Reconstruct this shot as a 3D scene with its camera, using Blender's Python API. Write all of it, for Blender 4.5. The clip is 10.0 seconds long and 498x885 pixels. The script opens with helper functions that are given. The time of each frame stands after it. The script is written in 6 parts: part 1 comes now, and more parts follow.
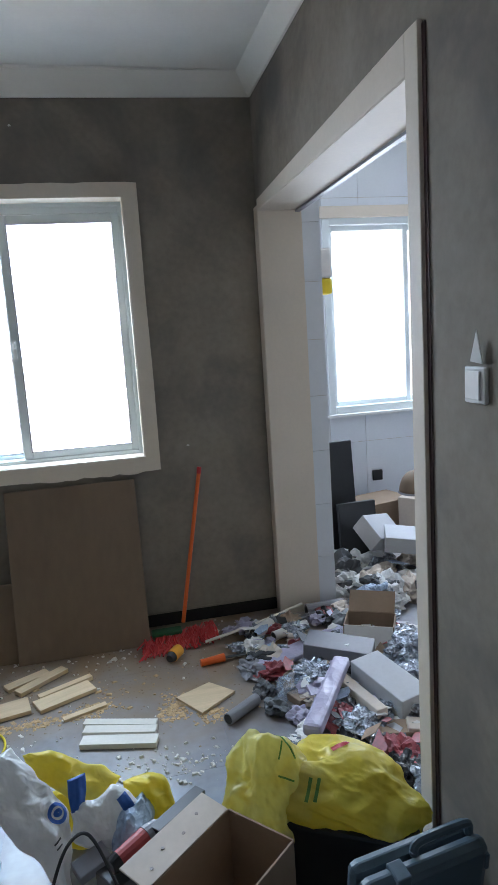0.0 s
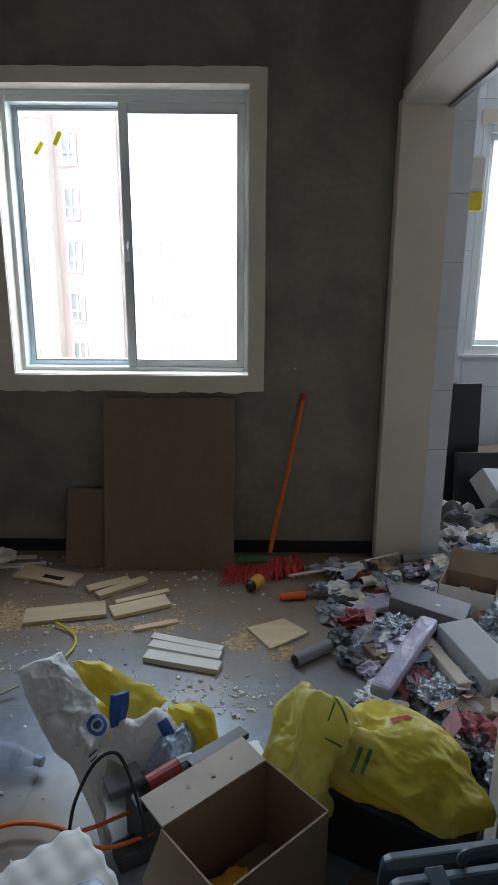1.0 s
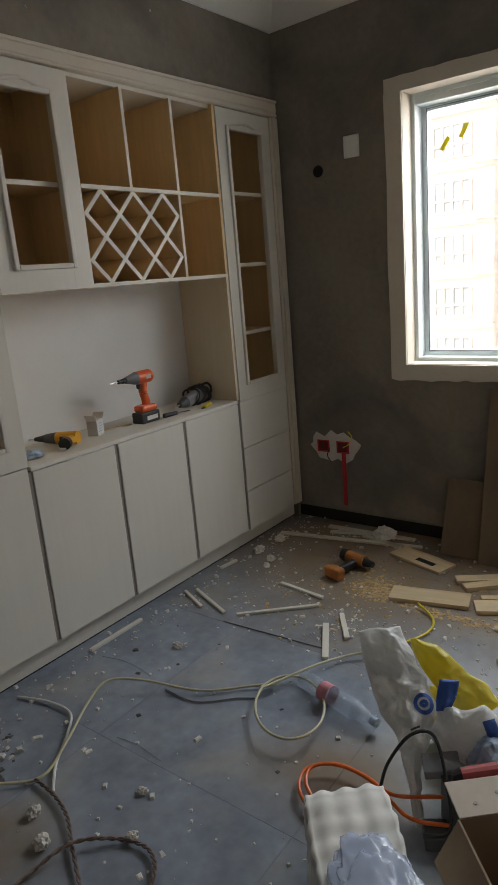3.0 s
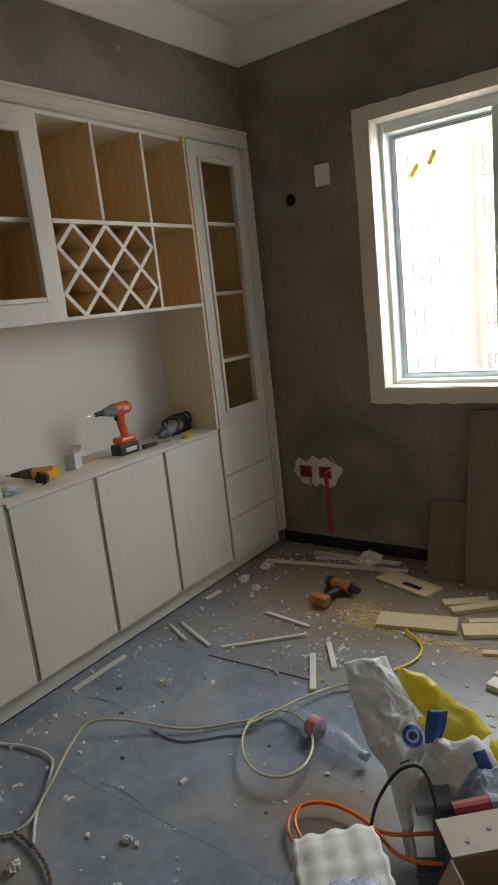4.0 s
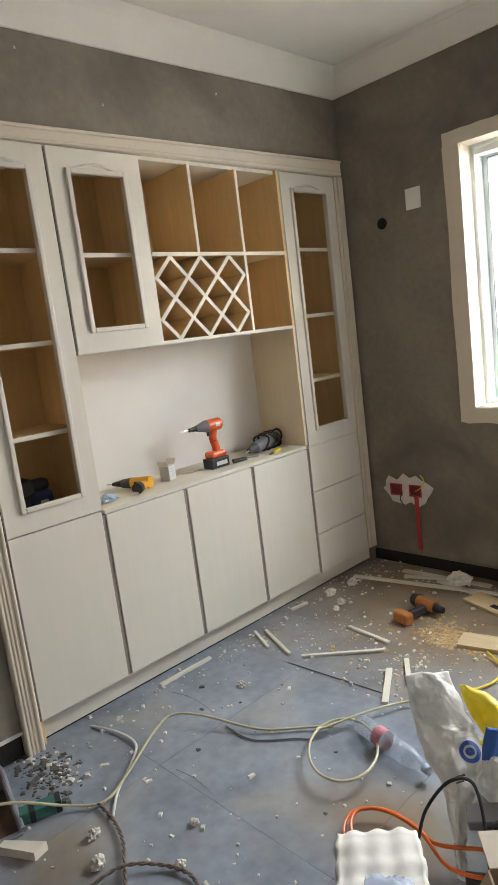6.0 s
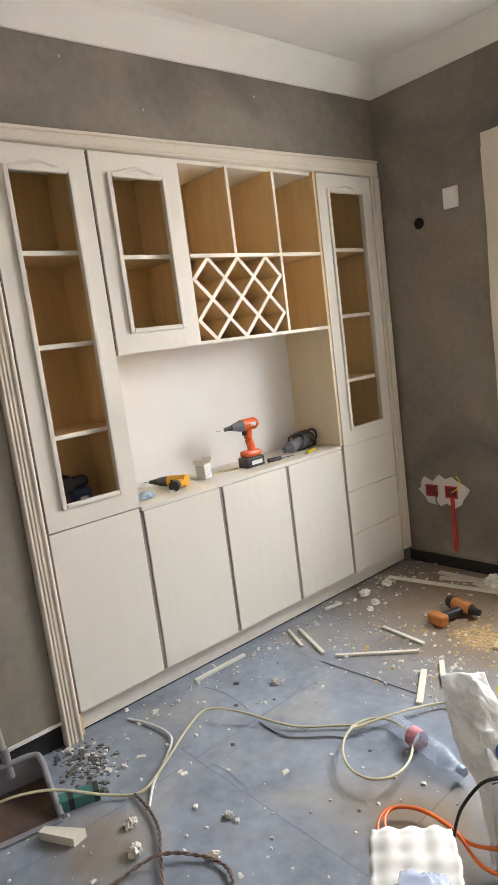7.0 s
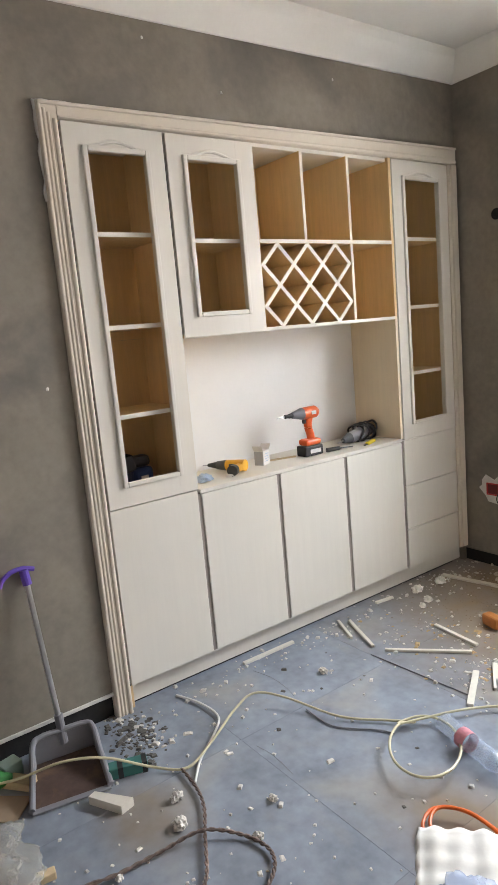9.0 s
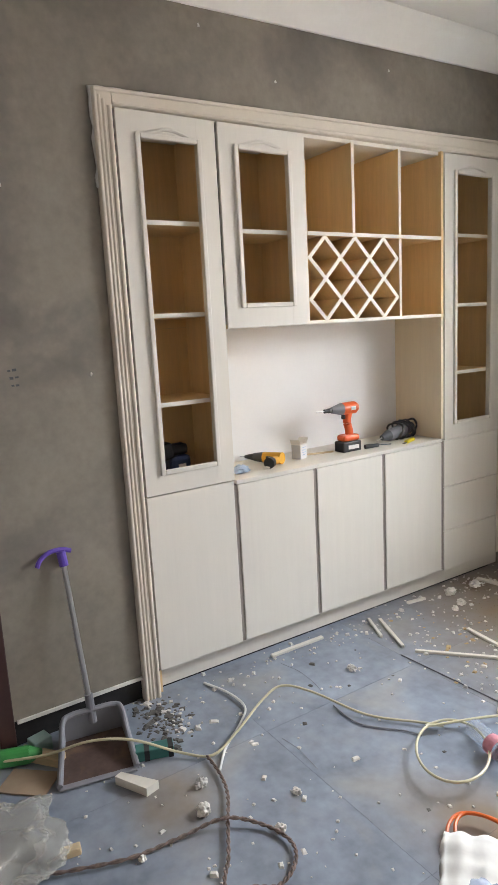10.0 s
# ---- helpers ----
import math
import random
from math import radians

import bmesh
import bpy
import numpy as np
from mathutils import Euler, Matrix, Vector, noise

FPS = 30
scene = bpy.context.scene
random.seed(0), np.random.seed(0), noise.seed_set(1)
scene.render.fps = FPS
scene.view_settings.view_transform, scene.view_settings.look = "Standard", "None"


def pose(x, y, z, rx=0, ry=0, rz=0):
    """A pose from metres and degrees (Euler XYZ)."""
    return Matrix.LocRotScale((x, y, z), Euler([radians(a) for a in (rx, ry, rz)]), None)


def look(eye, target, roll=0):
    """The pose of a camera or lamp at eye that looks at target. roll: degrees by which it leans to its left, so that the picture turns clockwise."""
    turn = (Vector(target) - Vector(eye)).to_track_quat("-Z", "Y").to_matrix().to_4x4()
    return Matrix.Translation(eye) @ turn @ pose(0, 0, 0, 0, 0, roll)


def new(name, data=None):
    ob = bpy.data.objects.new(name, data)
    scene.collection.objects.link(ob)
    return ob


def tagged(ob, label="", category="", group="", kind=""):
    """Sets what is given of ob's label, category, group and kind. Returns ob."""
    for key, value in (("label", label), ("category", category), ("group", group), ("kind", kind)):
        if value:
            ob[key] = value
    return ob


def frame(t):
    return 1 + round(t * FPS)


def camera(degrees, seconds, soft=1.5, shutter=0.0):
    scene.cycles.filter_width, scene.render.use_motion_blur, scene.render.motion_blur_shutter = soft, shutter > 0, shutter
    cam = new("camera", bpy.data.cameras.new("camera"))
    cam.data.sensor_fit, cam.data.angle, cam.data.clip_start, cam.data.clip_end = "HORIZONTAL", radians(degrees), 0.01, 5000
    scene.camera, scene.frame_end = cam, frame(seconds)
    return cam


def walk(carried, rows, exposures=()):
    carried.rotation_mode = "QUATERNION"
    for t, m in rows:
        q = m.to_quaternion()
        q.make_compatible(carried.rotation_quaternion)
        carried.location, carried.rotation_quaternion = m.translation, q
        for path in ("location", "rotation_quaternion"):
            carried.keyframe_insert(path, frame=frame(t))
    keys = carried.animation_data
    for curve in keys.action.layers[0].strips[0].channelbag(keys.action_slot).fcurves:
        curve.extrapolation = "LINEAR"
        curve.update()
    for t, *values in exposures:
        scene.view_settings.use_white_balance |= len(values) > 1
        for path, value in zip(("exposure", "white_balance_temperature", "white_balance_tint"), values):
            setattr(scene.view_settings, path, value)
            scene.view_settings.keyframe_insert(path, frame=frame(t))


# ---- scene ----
cam = camera(42.1, 10.0, soft=1.2)
PATH = [
    (0, (0.547, 0.363, 1.562), (0.951, 2.295, 1.24), -3.7),
    (0.5, (0.629, 0.446, 1.503), (0.777, 2.393, 1.068), -4.5),
    (1, (0.712, 0.575, 1.495), (0.706, 2.505, 0.973), 0.4),
    (1.5, (0.741, 0.607, 1.492), (0.475, 2.47, 0.815), -3.1),
    (2, (0.845, 0.641, 1.479), (0.146, 2.406, 0.85), -3.5),
    (2.5, (0.914, 0.612, 1.507), (-0.129, 2.219, 0.934), -5.0),
    (3, (0.939, 0.574, 1.484), (-0.255, 2.102, 0.992), -4.9),
    (4.3, (0.955, 0.62, 1.509), (-0.208, 2.203, 1.137), -6.4),
    (4.5, (0.984, 0.611, 1.527), (-0.217, 2.18, 1.22), -6.7),
    (5, (1.071, 0.616, 1.513), (-0.266, 2.066, 1.181), -5.4),
    (5.5, (1.125, 0.613, 1.504), (-0.268, 2.007, 1.165), -6.3),
    (7, (1.161, 0.577, 1.495), (-0.345, 1.856, 1.182), -7.3),
    (7.5, (1.163, 0.564, 1.498), (-0.361, 1.824, 1.2), -6.8),
    (8, (1.157, 0.558, 1.496), (-0.393, 1.784, 1.19), -6.0),
    (8.5, (1.148, 0.555, 1.506), (-0.423, 1.748, 1.178), -5.2),
    (9, (1.139, 0.551, 1.503), (-0.465, 1.697, 1.165), -5.1),
    (9.5, (1.138, 0.546, 1.502), (-0.49, 1.653, 1.151), -4.2),
    (10, (1.127, 0.54, 1.505), (-0.535, 1.595, 1.15), -3.1),
]
EXPOSURES = [(0, 2.6, 6050, 14), (0.5, 2.25, 6200, 14), (1.0, 1.75, 6450, 14), (1.5, 1.25, 6500, 14), (2.0, 0.95, 6500, 15), (2.5, 1.05, 6900, 17), (3.0, 1.8, 7800, 17),
             (4.3, 2.15, 8100, 16), (5.0, 2.5, 8450, 17), (5.5, 2.8, 8150, 15), (7, 3.55, 8050, 20), (10, 3.5, 7600, 20)]
walk(cam, [(t, look(eye, target, roll)) for t, eye, target, roll in PATH], EXPOSURES)

# ---- world and light ----
world = bpy.data.worlds.new("world")
scene.world = world
world.use_nodes = True
wn, wl = world.node_tree.nodes, world.node_tree.links
sky = wn.new("ShaderNodeTexSky")
sky.sky_type, sky.sun_disc = "NISHITA", False
sky.sun_elevation, sky.sun_rotation = radians(46), radians(203)
sky.dust_density = 4.0
soften = wn.new("ShaderNodeHueSaturation")
soften.inputs["Saturation"].default_value = 0.35
wl.new(sky.outputs[0], soften.inputs["Color"])
wl.new(soften.outputs[0], wn["Background"].inputs["Color"])
wn["Background"].inputs["Strength"].default_value = 0.15

sun = new("sun", bpy.data.lights.new("sun", "SUN"))
sun.data.energy, sun.data.angle, sun.data.color = 0.9, radians(1.5), (1.0, 0.90, 0.78)
sun.matrix_world = look((-6.5, -15.0, 17), (0, 0, 0))


def area(name, eye, target, w, h, power, color):
    ob = new(name, bpy.data.lights.new(name, "AREA"))
    ob.data.shape, ob.data.size, ob.data.size_y = "RECTANGLE", w, h
    ob.data.energy, ob.data.color = power, color
    ob.matrix_world = look(eye, target)
    return ob


# daylight that fills the kitchen window's opening
area("kitchen_daylight", (2.74, 5.02, 1.655), (2.5, 3.0, 1.0), 1.2, 1.34, 9.5, (0.74, 0.87, 1.0))

# lamp added outside the room window, tilted down, standing in for the high sky
area("window_daylight", (0.11, 4.62, 2.10), (0.11, 3.3, 0.75), 1.6, 1.4, 25.5, (0.67, 0.85, 1.0))

# ---- materials ----


def mat(name, base, rough=0.6, metal=0.0, var=0.12, scale=6.0, fine=60.0, bump=0.15, dist=0.002, stain_or_glow=None, stain_glow_amt=0.0,
        stain_glow_scale=1.5, rand=0.0, grain=None, coat=0.0, trans=0.0, spec=0.5, crease=None):
    """A surface with colour variation at two scales, fine relief, optional stains or painted glow patches and optional
    stretched grain.
    """
    m = bpy.data.materials.new(name)
    m.use_nodes = True
    n, l = m.node_tree.nodes, m.node_tree.links
    b = n["Principled BSDF"]
    b.inputs["Roughness"].default_value = rough
    b.inputs["Metallic"].default_value = metal
    b.inputs["Coat Weight"].default_value = coat
    b.inputs["Transmission Weight"].default_value = trans
    b.inputs["Specular IOR Level"].default_value = spec
    co = n.new("ShaderNodeTexCoord")
    mp = n.new("ShaderNodeMapping")
    l.new(co.outputs["Object"], mp.inputs[0])
    if grain:
        mp.inputs["Scale"].default_value = grain
    big = n.new("ShaderNodeTexNoise")
    big.inputs["Scale"].default_value, big.inputs["Detail"].default_value = scale, 5
    small = n.new("ShaderNodeTexNoise")
    small.inputs["Scale"].default_value, small.inputs["Detail"].default_value = fine, 4
    l.new(mp.outputs[0], big.inputs["Vector"])
    l.new(mp.outputs[0], small.inputs["Vector"])
    dark = [c * (1 - var) for c in base]
    light = [min(1, c * (1 + var)) for c in base]
    mix = n.new("ShaderNodeMix")
    mix.data_type = "RGBA"
    mix.inputs["A"].default_value, mix.inputs["B"].default_value = (*dark, 1), (*light, 1)
    ramp = n.new("ShaderNodeMapRange")
    ramp.inputs["From Min"].default_value, ramp.inputs["From Max"].default_value = 0.32, 0.68
    add = n.new("ShaderNodeMath")
    add.operation = "MULTIPLY_ADD"
    l.new(small.outputs[0], add.inputs[0])
    add.inputs[1].default_value = 0.35
    sub = n.new("ShaderNodeMath")
    sub.operation = "MULTIPLY"
    l.new(big.outputs[0], sub.inputs[0])
    sub.inputs[1].default_value = 0.65
    l.new(sub.outputs[0], add.inputs[2])
    l.new(add.outputs[0], ramp.inputs[0])
    l.new(ramp.outputs[0], mix.inputs["Factor"])
    out = mix.outputs["Result"]
    if stain_or_glow:
        st = n.new("ShaderNodeTexNoise")
        st.inputs["Scale"].default_value, st.inputs["Detail"].default_value = stain_glow_scale, 6
        st.inputs["Distortion"].default_value = 0.6
        l.new(co.outputs["Object"], st.inputs["Vector"])
        sr = n.new("ShaderNodeMapRange")
        sr.inputs["From Min"].default_value, sr.inputs["From Max"].default_value = 0.5, 0.72
        sr.inputs["To Max"].default_value = stain_glow_amt
        l.new(st.outputs[0], sr.inputs[0])
        m2 = n.new("ShaderNodeMix")
        m2.data_type = "RGBA"
        l.new(sr.outputs[0], m2.inputs["Factor"])
        l.new(out, m2.inputs["A"])
        m2.inputs["B"].default_value = (*stain_or_glow, 1)
        out = m2.outputs["Result"]
    if rand:
        oi = n.new("ShaderNodeObjectInfo")
        hs = n.new("ShaderNodeHueSaturation")
        rr = n.new("ShaderNodeMapRange")
        rr.inputs["To Min"].default_value, rr.inputs["To Max"].default_value = 1 - rand, 1 + rand
        l.new(oi.outputs["Random"], rr.inputs[0])
        l.new(rr.outputs[0], hs.inputs["Value"])
        l.new(out, hs.inputs["Color"])
        out = hs.outputs[0]
    l.new(out, b.inputs["Base Color"])
    if bump:
        bp = n.new("ShaderNodeBump")
        bp.inputs["Strength"].default_value, bp.inputs["Distance"].default_value = bump, dist
        l.new(add.outputs[0], bp.inputs["Height"])
        l.new(bp.outputs[0], b.inputs["Normal"])
        if crease:  # sharp folds of thin film, at two sizes
            wn_ = n.new("ShaderNodeTexNoise")
            wn_.inputs["Scale"].default_value, wn_.inputs["Detail"].default_value = crease[0] * 0.5, 2
            l.new(co.outputs["Object"], wn_.inputs["Vector"])
            wv = n.new("ShaderNodeVectorMath")
            wv.operation = "MULTIPLY_ADD"
            wv.inputs[1].default_value = (0.12, 0.12, 0.12)
            l.new(wn_.outputs["Color"], wv.inputs[0])
            l.new(co.outputs["Object"], wv.inputs[2])
            last = bp
            for k, d in ((1.0, crease[1]), (2.6, crease[1] * 0.4)):
                vo = n.new("ShaderNodeTexVoronoi")
                vo.inputs["Scale"].default_value = crease[0] * k
                l.new(wv.outputs[0], vo.inputs["Vector"])
                b2 = n.new("ShaderNodeBump")
                b2.inputs["Strength"].default_value, b2.inputs["Distance"].default_value = 0.9, d
                l.new(vo.outputs["Distance"], b2.inputs["Height"])
                l.new(last.outputs[0], b2.inputs["Normal"])
                last = b2
            l.new(last.outputs[0], b.inputs["Normal"])
    return m


def film(name, tint, clear, rough=0.2):
    """Thin clear plastic or glass: partly see-through, partly glossy."""
    m = bpy.data.materials.new(name)
    m.use_nodes = True
    n, l = m.node_tree.nodes, m.node_tree.links
    b = n["Principled BSDF"]
    b.inputs["Base Color"].default_value = (*tint, 1)
    b.inputs["Roughness"].default_value = rough
    t = n.new("ShaderNodeBsdfTransparent")
    mx = n.new("ShaderNodeMixShader")
    mx.inputs[0].default_value = clear
    l.new(b.outputs[0], mx.inputs[1])
    l.new(t.outputs[0], mx.inputs[2])
    l.new(mx.outputs[0], n["Material Output"].inputs[0])
    return m


def veil(name, amount):
    """A window pane with a dusty film that scatters light."""
    m = bpy.data.materials.new(name)
    m.use_nodes = True
    n, l = m.node_tree.nodes, m.node_tree.links
    t = n.new("ShaderNodeBsdfTransparent")
    tr = n.new("ShaderNodeBsdfTranslucent")
    tr.inputs[0].default_value = (0.9, 0.92, 0.95, 1)
    g = n.new("ShaderNodeBsdfGlossy")
    g.inputs["Roughness"].default_value = 0.02
    a, c = n.new("ShaderNodeMixShader"), n.new("ShaderNodeMixShader")
    a.inputs[0].default_value, c.inputs[0].default_value = amount, 0.04
    l.new(t.outputs[0], a.inputs[1])
    l.new(tr.outputs[0], a.inputs[2])
    l.new(a.outputs[0], c.inputs[1])
    l.new(g.outputs[0], c.inputs[2])
    l.new(c.outputs[0], n["Material Output"].inputs[0])
    return m


PLASTER = mat("grey_plaster", (0.255, 0.222, 0.182), 0.85, var=0.20, scale=2.6, fine=30, bump=0.35, stain_or_glow=(0.115, 0.104, 0.096), stain_glow_amt=0.8, stain_glow_scale=1.7)
CEIL = mat("white_ceiling", (0.88, 0.86, 0.81), 0.9, var=0.03, bump=0.05)
CASING = mat("cream_casing", (0.72, 0.64, 0.54), 0.6, var=0.05, scale=3, bump=0.08)
PVC = mat("white_pvc", (0.72, 0.77, 0.77), 0.35, var=0.02, bump=0.0)
BARE = mat("bare_dark_base", (0.018, 0.016, 0.016), 0.8, var=0.4, scale=12)
TILE = mat("grey_floor_tile", (0.235, 0.27, 0.325), 0.34, var=0.32, scale=4.5, fine=24, bump=0.08, stain_or_glow=(0.40, 0.36, 0.30), stain_glow_amt=0.6, stain_glow_scale=2.6, rand=0.03)


def dusty(m, colour, heaps):
    """Work dust over a floor: uneven patches round the places (x, y, rx, ry, amount) where the sawing was done."""
    n, l = m.node_tree.nodes, m.node_tree.links
    b = n["Principled BSDF"]
    clean = b.inputs["Base Color"].links[0].from_socket
    geo = n.new("ShaderNodeNewGeometry")
    no = n.new("ShaderNodeTexNoise")
    no.inputs["Scale"].default_value, no.inputs["Detail"].default_value, no.inputs["Distortion"].default_value = 3.2, 7, 0.8
    l.new(geo.outputs["Position"], no.inputs["Vector"])
    total = None
    for x, y, rx, ry, amount in heaps:
        mp = n.new("ShaderNodeMapping")
        mp.inputs["Scale"].default_value = (1 / rx, 1 / ry, 0)
        mp.inputs["Location"].default_value = (-x / rx, -y / ry, 0)
        l.new(geo.outputs["Position"], mp.inputs[0])
        le = n.new("ShaderNodeVectorMath")
        le.operation = "LENGTH"
        l.new(mp.outputs[0], le.inputs[0])
        mr = n.new("ShaderNodeMapRange")
        mr.inputs["From Min"].default_value, mr.inputs["From Max"].default_value = 1.0, 0.35
        mr.inputs["To Max"].default_value = amount
        l.new(le.outputs["Value"], mr.inputs[0])
        if total is None:
            total = mr.outputs[0]
        else:
            ma = n.new("ShaderNodeMath")
            ma.operation = "MAXIMUM"
            l.new(total, ma.inputs[0])
            l.new(mr.outputs[0], ma.inputs[1])
            total = ma.outputs[0]
    rg = n.new("ShaderNodeMapRange")
    rg.inputs["From Min"].default_value, rg.inputs["From Max"].default_value = 0.3, 0.62
    rg.inputs["To Min"].default_value = 0.6
    l.new(no.outputs[0], rg.inputs[0])
    mu = n.new("ShaderNodeMath")
    mu.operation = "MULTIPLY"
    l.new(rg.outputs[0], mu.inputs[0])
    l.new(total, mu.inputs[1])
    mx = n.new("ShaderNodeMix")
    mx.data_type = "RGBA"
    l.new(mu.outputs[0], mx.inputs["Factor"])
    l.new(clean, mx.inputs["A"])
    mx.inputs["B"].default_value = (*colour, 1)
    l.new(mx.outputs["Result"], b.inputs["Base Color"])


dusty(TILE, (0.26, 0.175, 0.10), [(-0.4, 3.55, 1.7, 1.15, 1.0), (0.8, 3.5, 1.5, 1.2, 1.0), (0.08, 1.97, 0.34, 0.26, 0.9), (-0.62, 1.27, 0.28, 0.18, 0.6)])
GROUT = mat("grey_grout", (0.20, 0.225, 0.26), 0.9)
LAM = mat("cream_wood_laminate", (0.76, 0.715, 0.64), 0.5, var=0.022, scale=3, fine=20, bump=0.02, grain=(14, 14, 0.8))
MAPLE = mat("maple_board", (0.80, 0.57, 0.31), 0.55, var=0.08, scale=3, fine=18, bump=0.05, grain=(12, 12, 0.8))
PANEL = mat("white_back_panel", (0.87, 0.86, 0.84), 0.4, var=0.02, bump=0.03)
NICHE = mat("pale_maple_board", (0.80, 0.68, 0.50), 0.5, var=0.04, scale=3, fine=18, bump=0.03, grain=(12, 12, 0.8))
GAP = mat("brown_gap_profile", (0.30, 0.25, 0.22), 0.5, var=0.1)
BROWNBOARD = mat("brown_board", (0.20, 0.142, 0.094), 0.75, var=0.12, scale=4, fine=30, bump=0.1, grain=(1, 1, 0.4))
RAWWOOD = mat("raw_pine", (0.66, 0.50, 0.31), 0.7, var=0.12, scale=5, fine=40, bump=0.12, grain=(0.6, 8, 8), rand=0.12)
SAWDUST = mat("wood_shavings", (0.44, 0.30, 0.155), 0.85, var=0.3, scale=30, rand=0.2)
CRUMB = mat("plaster_crumbs", (0.70, 0.67, 0.62), 0.9, var=0.3, scale=25, rand=0.2)
FINEDUST = mat("brown_dust", (0.24, 0.17, 0.10), 0.9, var=0.3, scale=30)
DARKCRUMB = mat("dark_crumbs", (0.12, 0.11, 0.10), 0.9, var=0.4, scale=25)
WHITEWOOD = mat("white_offcut", (0.74, 0.70, 0.62), 0.6, var=0.08)
CARD = mat("cardboard", (0.32, 0.23, 0.16), 0.85, var=0.1, scale=8, fine=50, bump=0.1, stain_or_glow=(0.3, 0.22, 0.15), stain_glow_amt=0.35, stain_glow_scale=6)
CARDPALE = mat("pale_cardboard", (0.62, 0.54, 0.46), 0.8, var=0.08, scale=8)
# pale patches put light shining through the film into the colour
YBAG = mat("yellow_plastic", (0.86, 0.72, 0.09), 0.38, stain_or_glow=(0.78, 0.74, 0.30), stain_glow_amt=0.7, stain_glow_scale=5, var=0.14, scale=8, fine=26, bump=0.7, dist=0.012, trans=0.0, crease=(7, 0.016))
# paler copy of the yellow, coloured as if lit from behind
YBACKLIT = mat("backlit_yellow_plastic", (0.84, 0.79, 0.32), 0.38, stain_or_glow=(0.80, 0.62, 0.06), stain_glow_amt=0.8, stain_glow_scale=7, var=0.12, scale=8, fine=26, bump=0.7, dist=0.012, crease=(7, 0.016))


def thin(m, amount):
    """Thin film: part of the light comes through from behind, in the film's own colour."""
    n, l = m.node_tree.nodes, m.node_tree.links
    b = n["Principled BSDF"]
    tr = n.new("ShaderNodeBsdfTranslucent")
    l.new(b.inputs["Base Color"].links[0].from_socket, tr.inputs[0])
    mx = n.new("ShaderNodeMixShader")
    mx.inputs[0].default_value = amount
    l.new(b.outputs[0], mx.inputs[1])
    l.new(tr.outputs[0], mx.inputs[2])
    l.new(mx.outputs[0], n["Material Output"].inputs[0])


thin(YBAG, 0.4)
thin(YBACKLIT, 0.5)
GREEN = mat("green_print", (0.10, 0.28, 0.05), 0.45)
WBAG = mat("white_woven_plastic", (0.84, 0.84, 0.83), 0.36, var=0.05, scale=10, fine=26, bump=0.5, dist=0.012, crease=(17, 0.012))
thin(WBAG, 0.3)
FOAM = mat("white_foam", (0.76, 0.75, 0.72), 0.7, var=0.05, scale=14, bump=0.3)
BLUE = mat("blue_print", (0.03, 0.12, 0.45), 0.5)
SKYBLUE = mat("pale_blue_plastic", (0.40, 0.52, 0.68), 0.4, var=0.12, crease=(18, 0.015))
BLACK = mat("black_plastic", (0.02, 0.02, 0.022), 0.45, var=0.2)
DARKGREY = mat("dark_grey_plastic", (0.07, 0.075, 0.08), 0.45, var=0.15)
CASEBLUE = mat("slate_blue_plastic", (0.075, 0.12, 0.16), 0.42, var=0.12, bump=0.15)
ORANGE = mat("orange_plastic", (0.80, 0.14, 0.02), 0.4, var=0.06)
REDOR = mat("red_orange_plastic", (0.86, 0.13, 0.03), 0.35, var=0.05)
DUSTOR = mat("dusty_orange_plastic", (0.45, 0.16, 0.04), 0.6, var=0.2, scale=18)
SCRAPRED = mat("dull_red_print", (0.30, 0.05, 0.06), 0.45, var=0.35, scale=25)
DARKGREEN = mat("dark_green_plastic", (0.03, 0.13, 0.05), 0.5)
RED = mat("red_plastic", (0.55, 0.03, 0.03), 0.4, var=0.1)
AMBER = mat("amber_plastic", (0.78, 0.38, 0.03), 0.4, var=0.06)
YEL = mat("bright_yellow_plastic", (0.80, 0.62, 0.03), 0.4)
STEEL = mat("steel", (0.55, 0.55, 0.55), 0.3, metal=1.0, var=0.05)
GREYPL = mat("grey_plastic", (0.23, 0.23, 0.255), 0.45, var=0.08)
DUSTBROWN = mat("dusty_brown_plastic", (0.10, 0.06, 0.05), 0.7, var=0.3, scale=10, stain_or_glow=(0.26, 0.15, 0.07), stain_glow_amt=0.7, stain_glow_scale=8)
PURPLE = mat("purple_plastic", (0.13, 0.07, 0.42), 0.4)
TEAL = mat("teal_card", (0.035, 0.18, 0.16), 0.6, var=0.1)
MINT = mat("mint_card", (0.30, 0.42, 0.38), 0.6, var=0.1)
GREENPL = mat("green_plastic", (0.03, 0.27, 0.07), 0.4)
HOSE = mat("cream_hose", (0.56, 0.51, 0.34), 0.4, var=0.08)
WHITECORD = mat("white_cord", (0.7, 0.7, 0.68), 0.4)
BROWNCORD = mat("twisted_brown_cord", (0.20, 0.14, 0.12), 0.6, var=0.4, scale=60)
LAVENDER = mat("lavender_film", (0.44, 0.41, 0.54), 0.3, var=0.12, bump=0.2, crease=(9, 0.008))
FOIL = mat("crumpled_clear_wrap", (0.50, 0.55, 0.62), 0.16, metal=0.55, var=0.2, scale=20, bump=0.5, dist=0.01, crease=(22, 0.03))
FILMW = film("bluish_film", (0.58, 0.68, 0.88), 0.5, 0.12)
WHITEPL = mat("white_plastic", (0.78, 0.78, 0.77), 0.4, var=0.04)
SKIN = mat("pale_paper", (0.75, 0.73, 0.7), 0.7, var=0.06)
